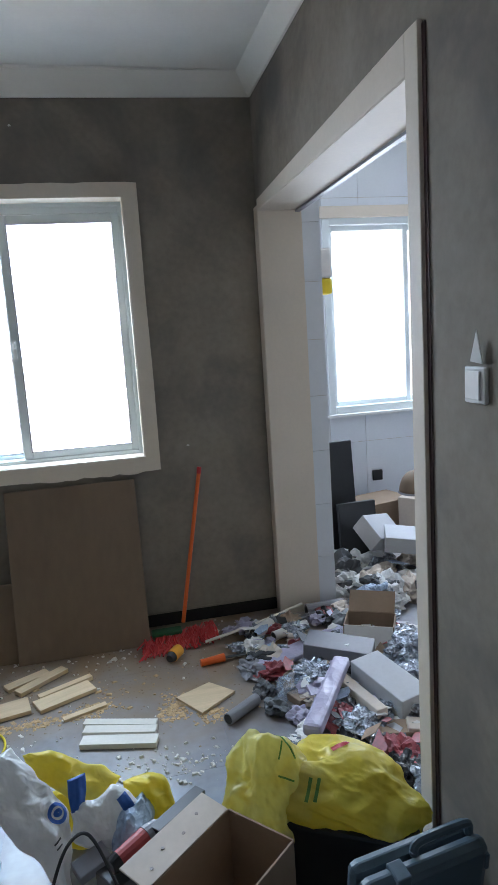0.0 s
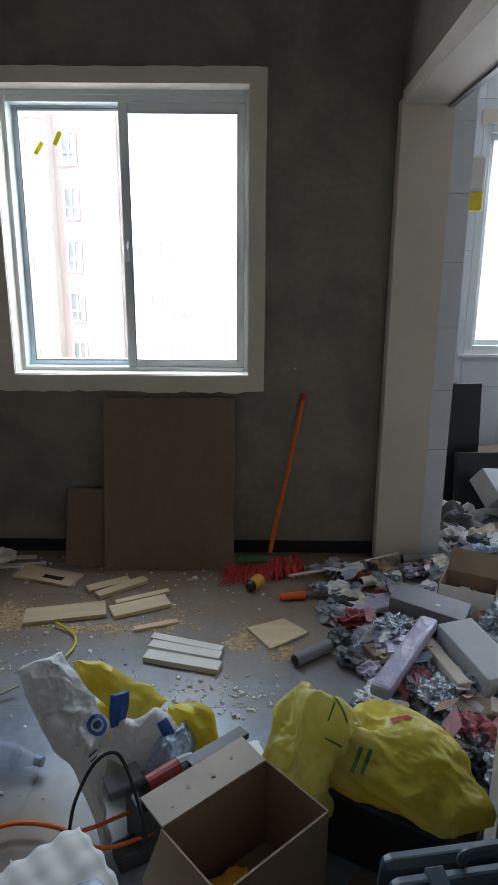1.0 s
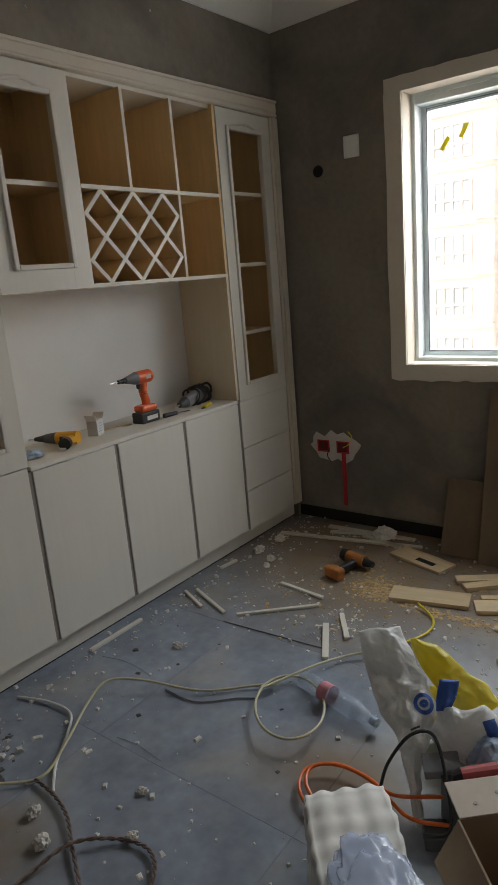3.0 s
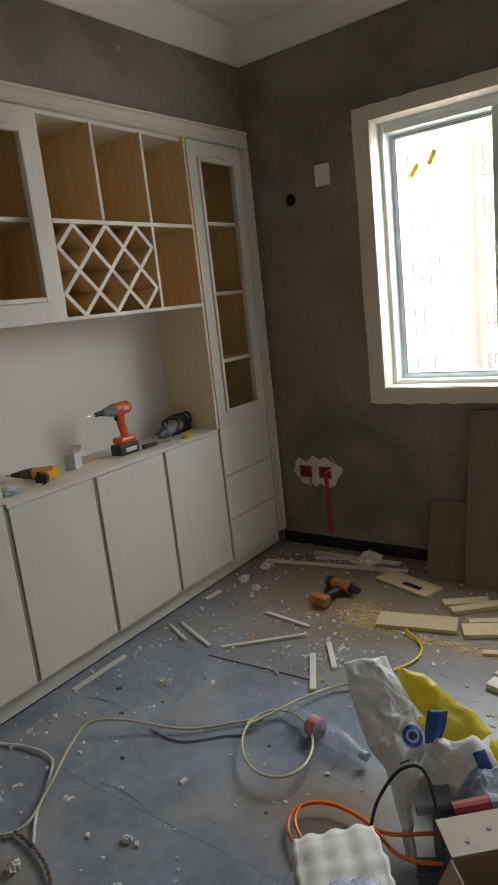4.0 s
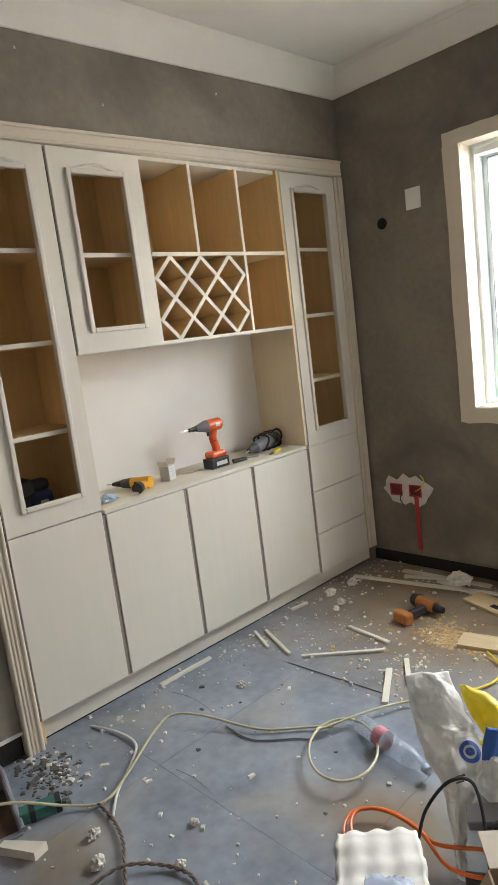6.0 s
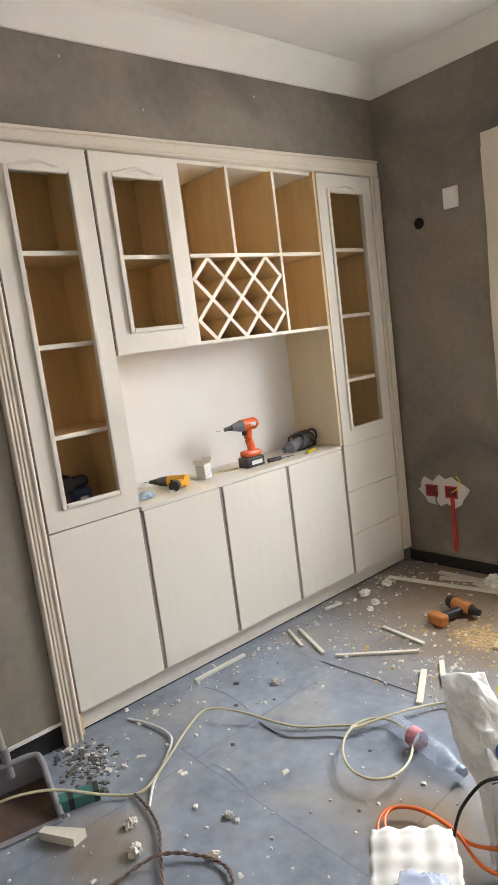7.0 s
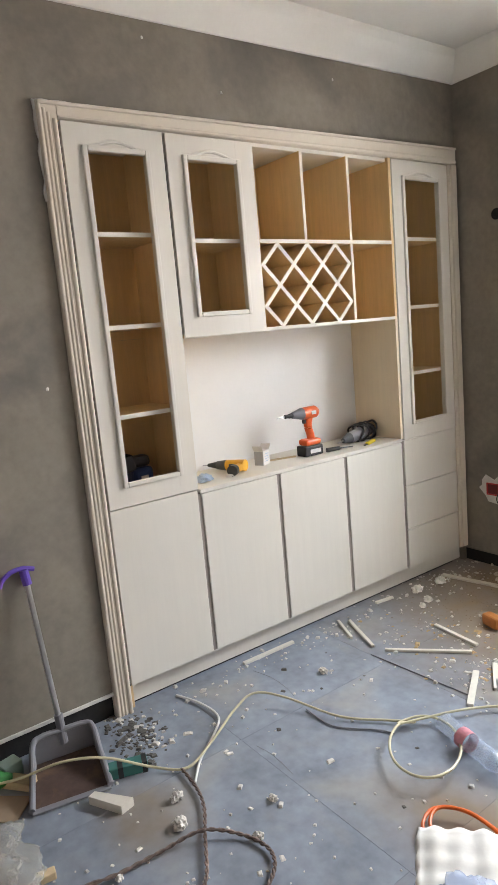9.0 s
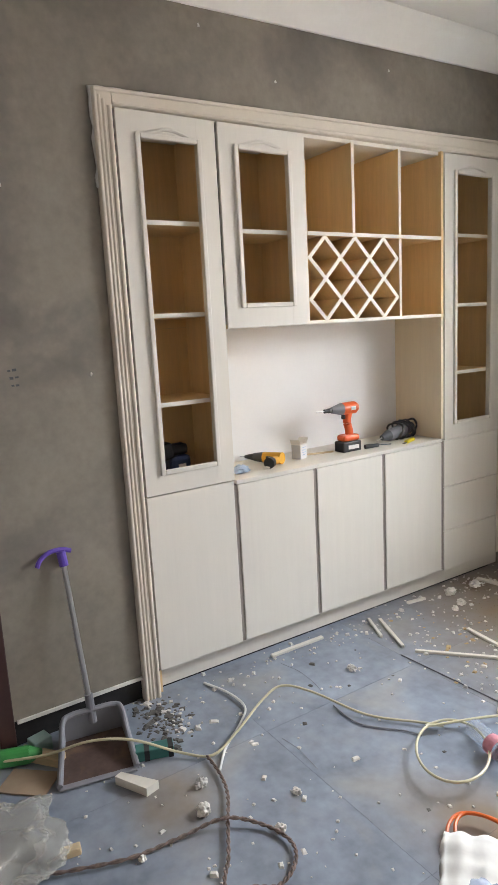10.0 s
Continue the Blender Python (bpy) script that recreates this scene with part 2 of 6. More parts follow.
GREYCARD = mat("grey_carton", (0.50, 0.51, 0.53), 0.7, var=0.08)
PATCH = mat("white_putty", (0.66, 0.63, 0.60), 0.9, var=0.1, scale=14)
# near-black that stands in for the shade inside holes, slots and gaps
HOLE_SHADE = mat("hole_and_gap_shade", (0.012, 0.01, 0.01), 0.9)
MAROON = mat("dark_maroon_wood", (0.05, 0.02, 0.018), 0.5, var=0.15)
KTILE = mat("white_wall_tile", (0.74, 0.77, 0.81), 0.25, var=0.03, bump=0.03, rand=0.03)
WALLWHITE = mat("plain_wall", (0.52, 0.45, 0.37), 0.9, var=0.04)
TAPE = film("yellow_tape", (0.8, 0.7, 0.02), 0.15)
GLASS = veil("clear_pane", 0.012)
GLASSDUST = veil("dusty_pane", 0.05)
CLEARPL = film("clear_plastic", (0.58, 0.68, 0.84), 0.72, 0.12)
SHEET = film("milky_sheet", (0.62, 0.60, 0.55), 0.66, 0.3)
FACADE = mat("white_facade", (0.58, 0.57, 0.55), 0.8, var=0.04, scale=0.4)
FACADERED = mat("pinkish_facade", (0.55, 0.49, 0.47), 0.8, var=0.05, scale=0.4)
FARGLASS = mat("far_glass", (0.28, 0.33, 0.36), 0.25, var=0.3, scale=0.5)
GROUND = mat("outdoor_ground", (0.60, 0.58, 0.55), 0.9, var=0.1, scale=0.2)

# ---- helpers of the build ----


def mesh_ob(name, bm, material, smooth=False):
    me = bpy.data.meshes.new(name)
    bmesh.ops.recalc_face_normals(bm, faces=bm.faces[:])
    bm.to_mesh(me)
    bm.free()
    for m in material if isinstance(material, (list, tuple)) else [material]:
        me.materials.append(m)
    if smooth:
        for p in me.polygons:
            p.use_smooth = True
    return new(name, me)


def part(name, bm, material, parent, label="", smooth=False):
    ob = mesh_ob(name, bm, material, smooth)
    ob.parent = parent
    return tagged(ob, label)


def thing(name, at, label, category, group="", kind=""):
    """An Empty at a base pose that parents its parts."""
    ob = new(name)
    ob.empty_display_size = 0.05
    ob.matrix_world = at if isinstance(at, Matrix) else Matrix.Translation(at)
    return tagged(ob, label, category, group, kind)


def solid(name, bm, material, at, label, category, group="", kind="", smooth=False):
    """A thing of one mesh."""
    ob = mesh_ob(name, bm, material, smooth)
    ob.matrix_world = at if isinstance(at, Matrix) else Matrix.Translation(at)
    return tagged(ob, label, category, group, kind)


def B(x0, x1, y0, y1, z0, z1, bev=0.0, bm=None, m=None):
    """A box, with bevelled edges if asked."""
    own = bmesh.new()
    r = bmesh.ops.create_cube(own, size=1)
    for v in r["verts"]:
        v.co = Vector(((x0 + x1) / 2 + v.co.x * (x1 - x0), (y0 + y1) / 2 + v.co.y * (y1 - y0), (z0 + z1) / 2 + v.co.z * (z1 - z0)))
    if bev:
        bmesh.ops.bevel(own, geom=own.edges[:], offset=bev, segments=2, affect="EDGES", profile=0.5)
    if m is not None:
        bmesh.ops.transform(own, matrix=m, verts=own.verts[:])
    return merge(bm, own)


def merge(bm, own, idx=0):
    if idx:
        for f in own.faces:
            f.material_index = idx
    if bm is None:
        return own
    me = bpy.data.meshes.new("tmp")
    own.to_mesh(me)
    own.free()
    bm.from_mesh(me)
    bpy.data.meshes.remove(me)
    return bm


def cyl(p, q, r0, r1=None, seg=16, bm=None, cap=True):
    """A round bar or cone from p to q."""
    p, q = Vector(p), Vector(q)
    own = bmesh.new()
    bmesh.ops.create_cone(own, cap_ends=cap, segments=seg, radius1=r0, radius2=r0 if r1 is None else r1, depth=(q - p).length)
    rot = (q - p).to_track_quat("Z", "Y").to_matrix().to_4x4()
    bmesh.ops.transform(own, matrix=Matrix.Translation((p + q) / 2) @ rot, verts=own.verts[:])
    return merge(bm, own)


def spline(pts, n=8, closed=False):
    """Points of a smooth curve through pts."""
    P = [Vector(p) for p in pts]
    out = []
    for i in range(len(P) - 1):
        a, b, c, d = P[max(i - 1, 0)], P[i], P[i + 1], P[min(i + 2, len(P) - 1)]
        for k in range(n):
            t = k / n
            out.append(0.5 * (2 * b + (c - a) * t + (2 * a - 5 * b + 4 * c - d) * t * t + (3 * b - a - 3 * c + d) * t ** 3))
    out.append(P[-1])
    return out


def tube(pts, r, seg=8, bm=None, n=8, smooth=True):
    """A cable along a smooth curve."""
    P = spline(pts, n) if smooth else [Vector(p) for p in pts]
    own = bmesh.new()
    rings = []
    for i, p in enumerate(P):
        t = (P[min(i + 1, len(P) - 1)] - P[max(i - 1, 0)]).normalized()
        u = t.cross(Vector((0, 0, 1)))
        if u.length < 1e-3:
            u = Vector((1, 0, 0))
        u.normalize()
        w = t.cross(u)
        rings.append([own.verts.new(p + r * (math.cos(a) * u + math.sin(a) * w)) for a in (2 * math.pi * k / seg for k in range(seg))])
    for a, b in zip(rings, rings[1:]):
        for k in range(seg):
            own.faces.new((a[k], a[(k + 1) % seg], b[(k + 1) % seg], b[k]))
    own.faces.new(rings[0][::-1])
    own.faces.new(rings[-1])
    return merge(bm, own)


def prism(outline, t, bm=None, m=None):
    """A flat plate: an outline in x, y pulled up by t."""
    own = bmesh.new()
    lo = [own.verts.new((x, y, 0)) for x, y in outline]
    hi = [own.verts.new((x, y, t)) for x, y in outline]
    own.faces.new(lo[::-1])
    own.faces.new(hi)
    for i in range(len(lo)):
        j = (i + 1) % len(lo)
        own.faces.new((lo[i], lo[j], hi[j], hi[i]))
    if m is not None:
        bmesh.ops.transform(own, matrix=m, verts=own.verts[:])
    return merge(bm, own)


def crumple(sx, sy, sz, seed, amp=0.25, freq=2.2, sub=4, flat=0.0, fold=0.5):
    """A crumpled bag: a rounded lump with sharp folds, resting on z = 0."""
    own = bmesh.new()
    bmesh.ops.create_icosphere(own, subdivisions=sub, radius=1)
    off = Vector((seed * 7.3, seed * 3.1, seed * 1.7))
    for v in own.verts:
        d = v.co.normalized()
        a = noise.noise(d * freq + off)
        f = 1 - abs(noise.noise(d * freq * 2.1 + off * 2)) * 2
        g = 1 - abs(noise.noise(d * freq * 4.3 + off * 3)) * 2
        r = 1 + amp * a * 1.6 + amp * fold * (f * 0.6 + g * 0.3)
        q = d * r
        v.co = Vector((q.x * sx, q.y * sy, max((q.z + 0.55) * sz / 1.55, 0.002 + 0.003 * g)))
    return own


def crumbs(name, spots, material, label, category, seed, sizes=(0.004, 0.012), flat=1.0):
    """Loose bits on the floor: (x, y, rx, ry, count) patches, joined as one mass."""
    rng = random.Random(seed)
    verts, faces = [], []
    for x, y, rx, ry, count in spots:
        for _ in range(count):
            px, py = rng.gauss(x, rx), rng.gauss(y, ry)
            s = rng.uniform(*sizes) * rng.choice((0.5, 0.8, 1, 1.4))
            az = rng.uniform(0, 6.28)
            l, w, h = s * rng.uniform(0.8, 1.8), s, s * flat * rng.uniform(0.4, 1.0)
            k = len(verts)
            for sx, sy, sz in ((-1, -1, 0), (1, -1, 0), (1, 1, 0), (-1, 1, 0), (-0.7, -0.6, 1), (0.6, -0.7, 1), (0.7, 0.6, 1), (-0.6, 0.8, 1)):
                lx = sx * l * rng.uniform(0.6, 1.0)
                ly = sy * w * rng.uniform(0.6, 1.0)
                verts.append((px + lx * math.cos(az) - ly * math.sin(az), py + lx * math.sin(az) + ly * math.cos(az), sz * h * rng.uniform(0.8, 1.1) * 1.2))
            faces += [tuple(k + i for i in f) for f in ((3, 2, 1, 0), (4, 5, 6, 7), (0, 1, 5, 4), (1, 2, 6, 5), (2, 3, 7, 6), (3, 0, 4, 7))]
    me = bpy.data.meshes.new(name)
    me.from_pydata(verts, [], faces)
    me.materials.append(material)
    ob = new(name, me)
    ob.location.z = 0.0
    return tagged(ob, label, category, kind="stuff")


# ---- the room ----
XW, XC, XR, YW, YN = -1.215, -1.20, 1.385, 3.806, 4.09
HC = 2.86
YB, XE, XF = -2.6, 2.6, -1.215


def structure(name, bm, material, label, category="wall"):
    return solid(name, bm, material, (0, 0, 0), label, category, kind="structure")


# window wall: four blocks round the opening, plaster that stops above a bare dark strip
WX0, WX1, WZ0, WZ1 = -0.485, 0.705, 0.962, 2.302
bm = bmesh.new()
B(XW - 0.6, WX0, YW, YN, 0.085, HC + 0.1, bm=bm)
B(WX1, XR + 0.0, YW, YN, 0.085, HC + 0.1, bm=bm)
B(WX0, WX1, YW, YN, 0.085, WZ0, bm=bm)
B(WX0, WX1, YW, YN, WZ1, HC + 0.1, bm=bm)
structure("wall_north", bm, PLASTER, "grey cement-plastered wall with window opening")
structure("base_strip_north", B(XW - 0.6, XR, YW + 0.012, YN, -0.02, 0.085), BARE, "bare dark strip under the wall plaster", "wall base")

# west wall round the niche of the built-in cabinet
CY0, CY1, CZ1 = 1.452, 3.785, 2.345
bm = bmesh.new()
B(XW - 0.25, XW, 0.93, CY0, 0.105, HC + 0.1, bm=bm)
B(XW - 0.25, XW, CY0, YW - 0.001, CZ1, HC + 0.1, bm=bm)
B(XW - 0.25, XW, CY1, YW - 0.001, 0.0, CZ1, bm=bm)
structure("wall_west", bm, PLASTER, "grey cement-plastered wall with blotchy stains")
structure("base_strip_west", B(XW - 0.25, XW - 0.012, 0.93, CY0, -0.02, 0.105), BARE, "bare dark strip under the wall plaster", "wall base")
structure("wall_niche_back", B(XW - 0.6, XW - 0.36, 1.0, YW, -0.02, HC + 0.1), WALLWHITE, "plain wall behind the built-in cabinet")
# plaster lip along the strips
structure("trim_plaster_lip_west", B(XW - 0.004, XW + 0.008, 0.94, CY0, 0.095, 0.108), PATCH, "pale ragged lower edge of the plaster", "trim")
structure("trim_plaster_lip_north", B(XW, XR, YW - 0.006, YW + 0.004, 0.078, 0.088), PLASTER, "lower edge of the plaster", "trim")

# east wall with the wide doorway to the kitchen
DY0, DY1, DZ, XK = 2.02, 3.735, 2.21, 1.60
bm = bmesh.new()
B(XR, XK, 1.2, DY0, 0.0, HC + 0.1, bm=bm)
B(XR, XK, DY0, DY1, DZ, HC + 0.1, bm=bm)
B(XR, XK, DY1, YN, 0.0, HC + 0.1, bm=bm)
structure("wall_east", bm, PLASTER, "grey cement-plastered wall with a wide doorway")
# casing: jamb liners, head liner and face frame
bm = bmesh.new()
B(XR - 0.012, XK + 0.004, DY1 - 0.016, DY1 - 0.001, 0.0, DZ, bm=bm)
B(XR - 0.012, XK + 0.004, DY0 + 0.001, DY0 + 0.016, 0.0, DZ, bm=bm)
B(XR - 0.012, XK + 0.004, DY0 + 0.016, DY1 - 0.016, DZ - 0.016, DZ - 0.001, bm=bm)
B(XR - 0.016, XR - 0.001, DY1 - 0.012, YW - 0.004, 0.0, DZ + 0.012, 0.003, bm)
B(XR - 0.016, XR - 0.001, DY0 - 0.06, DY0 + 0.012, 0.0, DZ + 0.095, 0.003, bm)
own = B(XR - 0.016, XR - 0.001, DY0 + 0.012, DY1 - 0.012, DZ - 0.012, DZ + 0.095, 0.003)
for v in own.verts:  # the head board tapers a little towards the window wall
    if v.co.z > DZ + 0.05:
        v.co.z -= 0.055 * (v.co.y - DY0) / (DY1 - DY0)
merge(bm, own)
structure("trim_doorway_casing", bm, CASING, "cream casing round the kitchen doorway", "door casing")
structure("trim_door_track", B(XK - 0.03, XK - 0.006, DY0 + 0.02, DY1 - 0.02, DZ - 0.028, DZ - 0.0165), GREYPL, "dark sliding-door track under the doorway head", "track")
structure("trim_dark_joint", B(XR - 0.004, XR - 0.001, DY0 - 0.078, DY0 - 0.0605, 0.0, DZ + 0.085), MAROON, "dark unfilled joint beside the casing", "trim")

# rest of the room behind the camera, unseen: added walls that keep the sky out
bm = bmesh.new()
B(XK, XE + 0.2, 1.2, 1.4, 0.0, HC + 0.1, bm=bm)
# the gap left at y -1.9 to -1.2 is an added opening for fill light
B(XE, XE + 0.2, YB, -1.9, 0.0, HC + 0.1, bm=bm)
B(XE, XE + 0.2, -1.2, 1.2, 0.0, HC + 0.1, bm=bm)
B(XE, XE + 0.2, -1.9, -1.2, 0.0, 1.0, bm=bm)
B(XE, XE + 0.2, -1.9, -1.2, 2.2, HC + 0.1, bm=bm)
structure("wall_south_east", bm, WALLWHITE, "unseen plain wall with an opening added to let light in")
bm = B(-1.6, XE + 0.2, YB - 0.2, YB, 0.0, HC + 0.1)
structure("wall_south", bm, WALLWHITE, "unseen plain wall added to close the room")
structure("wall_south_west", B(XW - 0.25, XW, YB, -0.1, 0.0, HC + 0.1), WALLWHITE, "unseen plain wall added to close the room")
# dark maroon door and its frame at the end of the west wall
d = thing("door_1", (XW, 0.93, 0), "dark maroon wooden door in its frame", "door", kind="structure")
part("door_frame", B(-0.12, 0.022, -0.06, -0.002, 0.0, 2.1, 0.004), MAROON, d)
part("door_frame", B(-0.12, 0.022, -1.03, -0.97, 0.0, 2.1, 0.004), MAROON, d)
part("door_head", B(-0.12, 0.022, -0.97, -0.06, 2.04, 2.1, 0.004), MAROON, d)
part("door_leaf", B(-0.08, -0.04, -0.968, -0.062, 0.005, 2.038, 0.003), MAROON, d)
structure("wall_over_door", B(XW - 0.25, XW - 0.003, -0.1, 0.93, 2.1, HC + 0.1), PLASTER, "plaster above the door")

# ceiling with a sloped cornice
structure("ceiling", B(XW - 0.6, XE + 0.2, YB - 0.2, YN, HC, HC + 0.12), CEIL, "white painted ceiling", "ceiling")
ZC = 2.73


def cornice(p, q, inward, name, zs=(ZC, ZC)):
    """A cove strip along a wall from p to q, its lower edge running slightly uneven."""
    own = bmesh.new()
    rows = []
    for e, zc in zip((p, q), zs):
        prof = [(0.0, zc), (0.012, zc), (0.030, zc + 0.022), (0.060, zc + 0.060), (0.085, zc + 0.095), (0.10, HC - 0.001), (0.0, HC - 0.001)]
        rows.append([own.verts.new((e[0] + inward[0] * a, e[1] + inward[1] * a, z)) for a, z in prof])
    for i in range(len(prof)):
        j = (i + 1) % len(prof)
        own.faces.new((rows[0][i], rows[0][j], rows[1][j], rows[1][i]))
    own.faces.new(rows[0])
    own.faces.new(rows[1][::-1])
    structure(name, own, CEIL, "white ceiling cornice", "cornice")


cornice((XW + 0.0, YW), (XR, YW), (0, -1), "trim_cornice_north", (2.73, 2.765))
cornice((XW, 0.0), (XW, YW), (1, 0), "trim_cornice_west", (2.672, 2.73))
cornice((XR, 1.2), (XR, YW), (-1, 0), "trim_cornice_east", (2.79, 2.765))

# floor bed; the tiles come last
# runs on unseen past the east wall, kept there to bounce sky light in
structure("floor", B(XW - 0.6, 4.2, YB - 0.2, 5.2, -0.15, -0.0012), GROUT, "grey tiled floor with dusty stains", "floor")

# ---- the sliding window ----
w = thing("window_1", (0, 0, 0), "white two-pane sliding window in a cream surround", "window", kind="structure")
bm = bmesh.new()
rng = random.Random(5)


def ragged(x0, x1, n, z, amp, up):
    return [(x0 + (x1 - x0) * i / n, z + up * rng.uniform(0, amp) * (1 if 0 < i < n else 0)) for i in range(n + 1)]


def flat_band(outline):
    """A plate on the window wall from an x, z outline."""
    return prism(outline, 0.014, m=Matrix.Translation((0, YW - 0.0145, 0)) @ Matrix(((1, 0, 0, 0), (0, 0, 1, 0), (0, 1, 0, 0), (0, 0, 0, 1))))


OX0, OX1, OZ0, OZ1 = -0.562, 0.774, 0.893, 2.356
IX0, IX1, IZ0, IZ1 = -0.475, 0.700, 0.970, 2.290
part("casing_top", flat_band([(IX0, IZ1), (IX1, IZ1), (OX1, IZ1)] + ragged(OX1, OX0, 26, OZ1, 0.006, 1) + [(OX0, IZ1)]), CASING, w)
part("casing_bottom", flat_band([(OX0, IZ0), (OX1, IZ0)] + ragged(OX1, OX0, 30, OZ0, 0.014, -1)), CASING, w)
part("casing_side", flat_band([(OX0, IZ0), (IX0, IZ0), (IX0, IZ1), (OX0 - 0.004, IZ1), (OX0 + 0.003, 1.9), (OX0 - 0.004, 1.5), (OX0 + 0.002, 1.2)]), CASING, w)
part("casing_side", flat_band([(IX1, IZ0), (OX1, IZ0), (OX1 + 0.002, 1.4), (OX1 - 0.002, 1.8), (OX1, IZ1), (IX1, IZ1)]), CASING, w)
# reveal liners
part("reveal", B(WX0, WX0 + 0.012, YW - 0.002, YW + 0.10, WZ0 + 0.012, WZ1 - 0.012), CASING, w)
part("reveal", B(WX1 - 0.012, WX1, YW - 0.002, YW + 0.10, WZ0 + 0.012, WZ1 - 0.012), CASING, w)
part("reveal", B(WX0, WX1, YW - 0.002, YW + 0.10, WZ1 - 0.012, WZ1), CASING, w)
part("window_sill", B(WX0, WX1, YW - 0.002, YW + 0.10, WZ0, WZ0 + 0.012), CASING, w)


def ring(x0, x1, z0, z1, y0, y1, wid, bev=0.004):
    """Four bars of a frame."""
    own = bmesh.new()
    B(x0, x0 + wid, y0, y1, z0, z1, bev, own)
    B(x1 - wid, x1, y0, y1, z0, z1, bev, own)
    B(x0 + wid, x1 - wid, y0, y1, z0, z0 + wid, bev, own)
    B(x0 + wid, x1 - wid, y0, y1, z1 - wid, z1, bev, own)
    return own


f = part("window_frame", ring(WX0 + 0.0, WX1 - 0.0, WZ0, WZ1, YW + 0.1, YN - 0.01, 0.032), PVC, w)
part("track", B(WX0 + 0.04, WX1 - 0.04, YW + 0.165, YW + 0.17, WZ0 + 0.03, WZ0 + 0.05), PVC, f)
part("frame_head", B(WX0 + 0.03, WX1 - 0.03, YW + 0.11, YN - 0.02, 2.24, 2.275, 0.003), PVC, f)
s1 = part("sash", ring(-0.46, 0.095, 0.985, 2.252, 3.995, 4.04, 0.036), PVC, w)
part("pane", B(-0.43, 0.06, 4.028, 4.032, 1.015, 2.23), GLASS, s1)
bm = ring(-0.428, 0.063, 1.017, 2.23, 3.99, 4.0, 0.004, 0)
part("seal", bm, GREYPL, s1)
s2 = part("sash", ring(0.072, 0.682, 0.985, 2.238, 3.92, 3.965, 0.045), PVC, w)
part("pane", B(0.11, 0.645, 3.944, 3.948, 1.02, 2.20), GLASSDUST, s2)
part("seal", ring(0.115, 0.639, 1.028, 2.195, 3.915, 3.922, 0.004, 0), GREYPL, s2)
bm = B(0.082, 0.1, 3.905, 3.921, 1.52, 1.62, 0.004)
B(0.086, 0.096, 3.89, 3.906, 1.575, 1.612, 0.003, bm)
part("latch", bm, WHITEPL, s2)
for o in (s1, s2):
    for c in o.children:
        if c.name.startswith("pane"):
            c.visible_shadow = False
for x, z, a in ((-0.345, 2.055, 55), (-0.25, 2.10, 62)):
    solid("tape_strip", prism([(-0.035, -0.012), (0.034, -0.012), (0.036, 0.011), (-0.034, 0.013)], 0.0015), TAPE,
          Matrix.Translation((x, 4.0262, z)) @ pose(0, 0, 0, 90, 0, 0) @ pose(0, 0, 0, 0, 0, a), "small yellow tape strip stuck on the window pane", "tape", "tape strips on the window")

# ---- fittings of the walls ----
t = thing("switch_plate", (-0.753, YW, 2.093), "square white blank plate on the grey wall", "wall plate")
part("plate", B(-0.044, 0.044, -0.012, 0.0, -0.054, 0.054, 0.004), WHITEPL, t)
part("inset", B(-0.034, 0.034, -0.0145, -0.0122, -0.044, 0.044, 0.001), WHITEPL, t)
bm = cyl((0, -0.003, 0), (0, 0.0, 0), 0.03, seg=20)
# solid dark disc on the plaster; the hole's shade is only its colour
solid("wall_hole", bm, HOLE_SHADE, (-0.96, YW, 2.004), "dark disc for the shade of a drilled hole in the grey wall", "hole")
rng = random.Random(11)
pts = []
for i in range(22):
    a = 2 * math.pi * i / 22
    pts.append((0.165 * math.cos(a) * (1 + 0.12 * rng.uniform(-1, 1)) * (1.0 if abs(math.cos(a)) > 0.5 else 0.9), 0.085 * math.sin(a) * (1 + 0.3 * rng.uniform(-1, 1))))
t = thing("socket_box", (-0.945, YW, 0.475), "two red socket boxes set in a white putty patch", "socket box")
toW = Matrix(((1, 0, 0, 0), (0, 0, -1, 0), (0, 1, 0, 0), (0, 0, 0, 1)))
part("putty_patch", prism(pts, 0.004, m=toW), PATCH, t, "white ragged putty")
for x in (-0.072, 0.058):
    part("box_frame", ring(x - 0.04, x + 0.04, -0.036, 0.036, -0.012, -0.0045, 0.007, 0.001), RED, t)
    # nearly flush plate; the darker red paints the shade of the box's depth
    part("box_inside", B(x - 0.034, x + 0.034, -0.0065, -0.0043, -0.03, 0.03), mat("shaded_red_inside", (0.16, 0.012, 0.012), 0.6), t)
part("wire", tube([(0.06, -0.01, 0.0), (0.11, -0.03, 0.03), (0.13, -0.025, 0.07), (0.10, -0.012, 0.10)], 0.003), YEL, t)
part("wire", tube([(-0.03, -0.01, -0.01), (-0.035, -0.03, -0.05), (-0.02, -0.02, -0.09)], 0.003), BLACK, t)
part("conduit", B(0.048, 0.074, -0.012, -0.001, -0.36, -0.036, 0.004), RED, t, "red conduit pipe running down to the floor")

t = thing("light_switch", (XR, 1.722, 1.418), "white rocker switch with a paper tag on the wall", "switch")
part("plate", B(-0.012, 0, -0.043, 0.043, -0.043, 0.043, 0.004), WHITEPL, t)
part("rocker", B(-0.018, -0.0122, -0.03, 0.03, -0.034, 0.034, 0.003), WHITEPL, t)
part("paper_tag", prism([(-0.02, 0), (0.03, 0.005), (0.004, 0.075)], 0.002, m=Matrix.Translation((-0.014, -0.02, 0.05)) @ Matrix(((0, 0, -1, 0), (1, 0, 0, 0), (0, 1, 0, 0), (0, 0, 0, 1)))), SKIN, t)
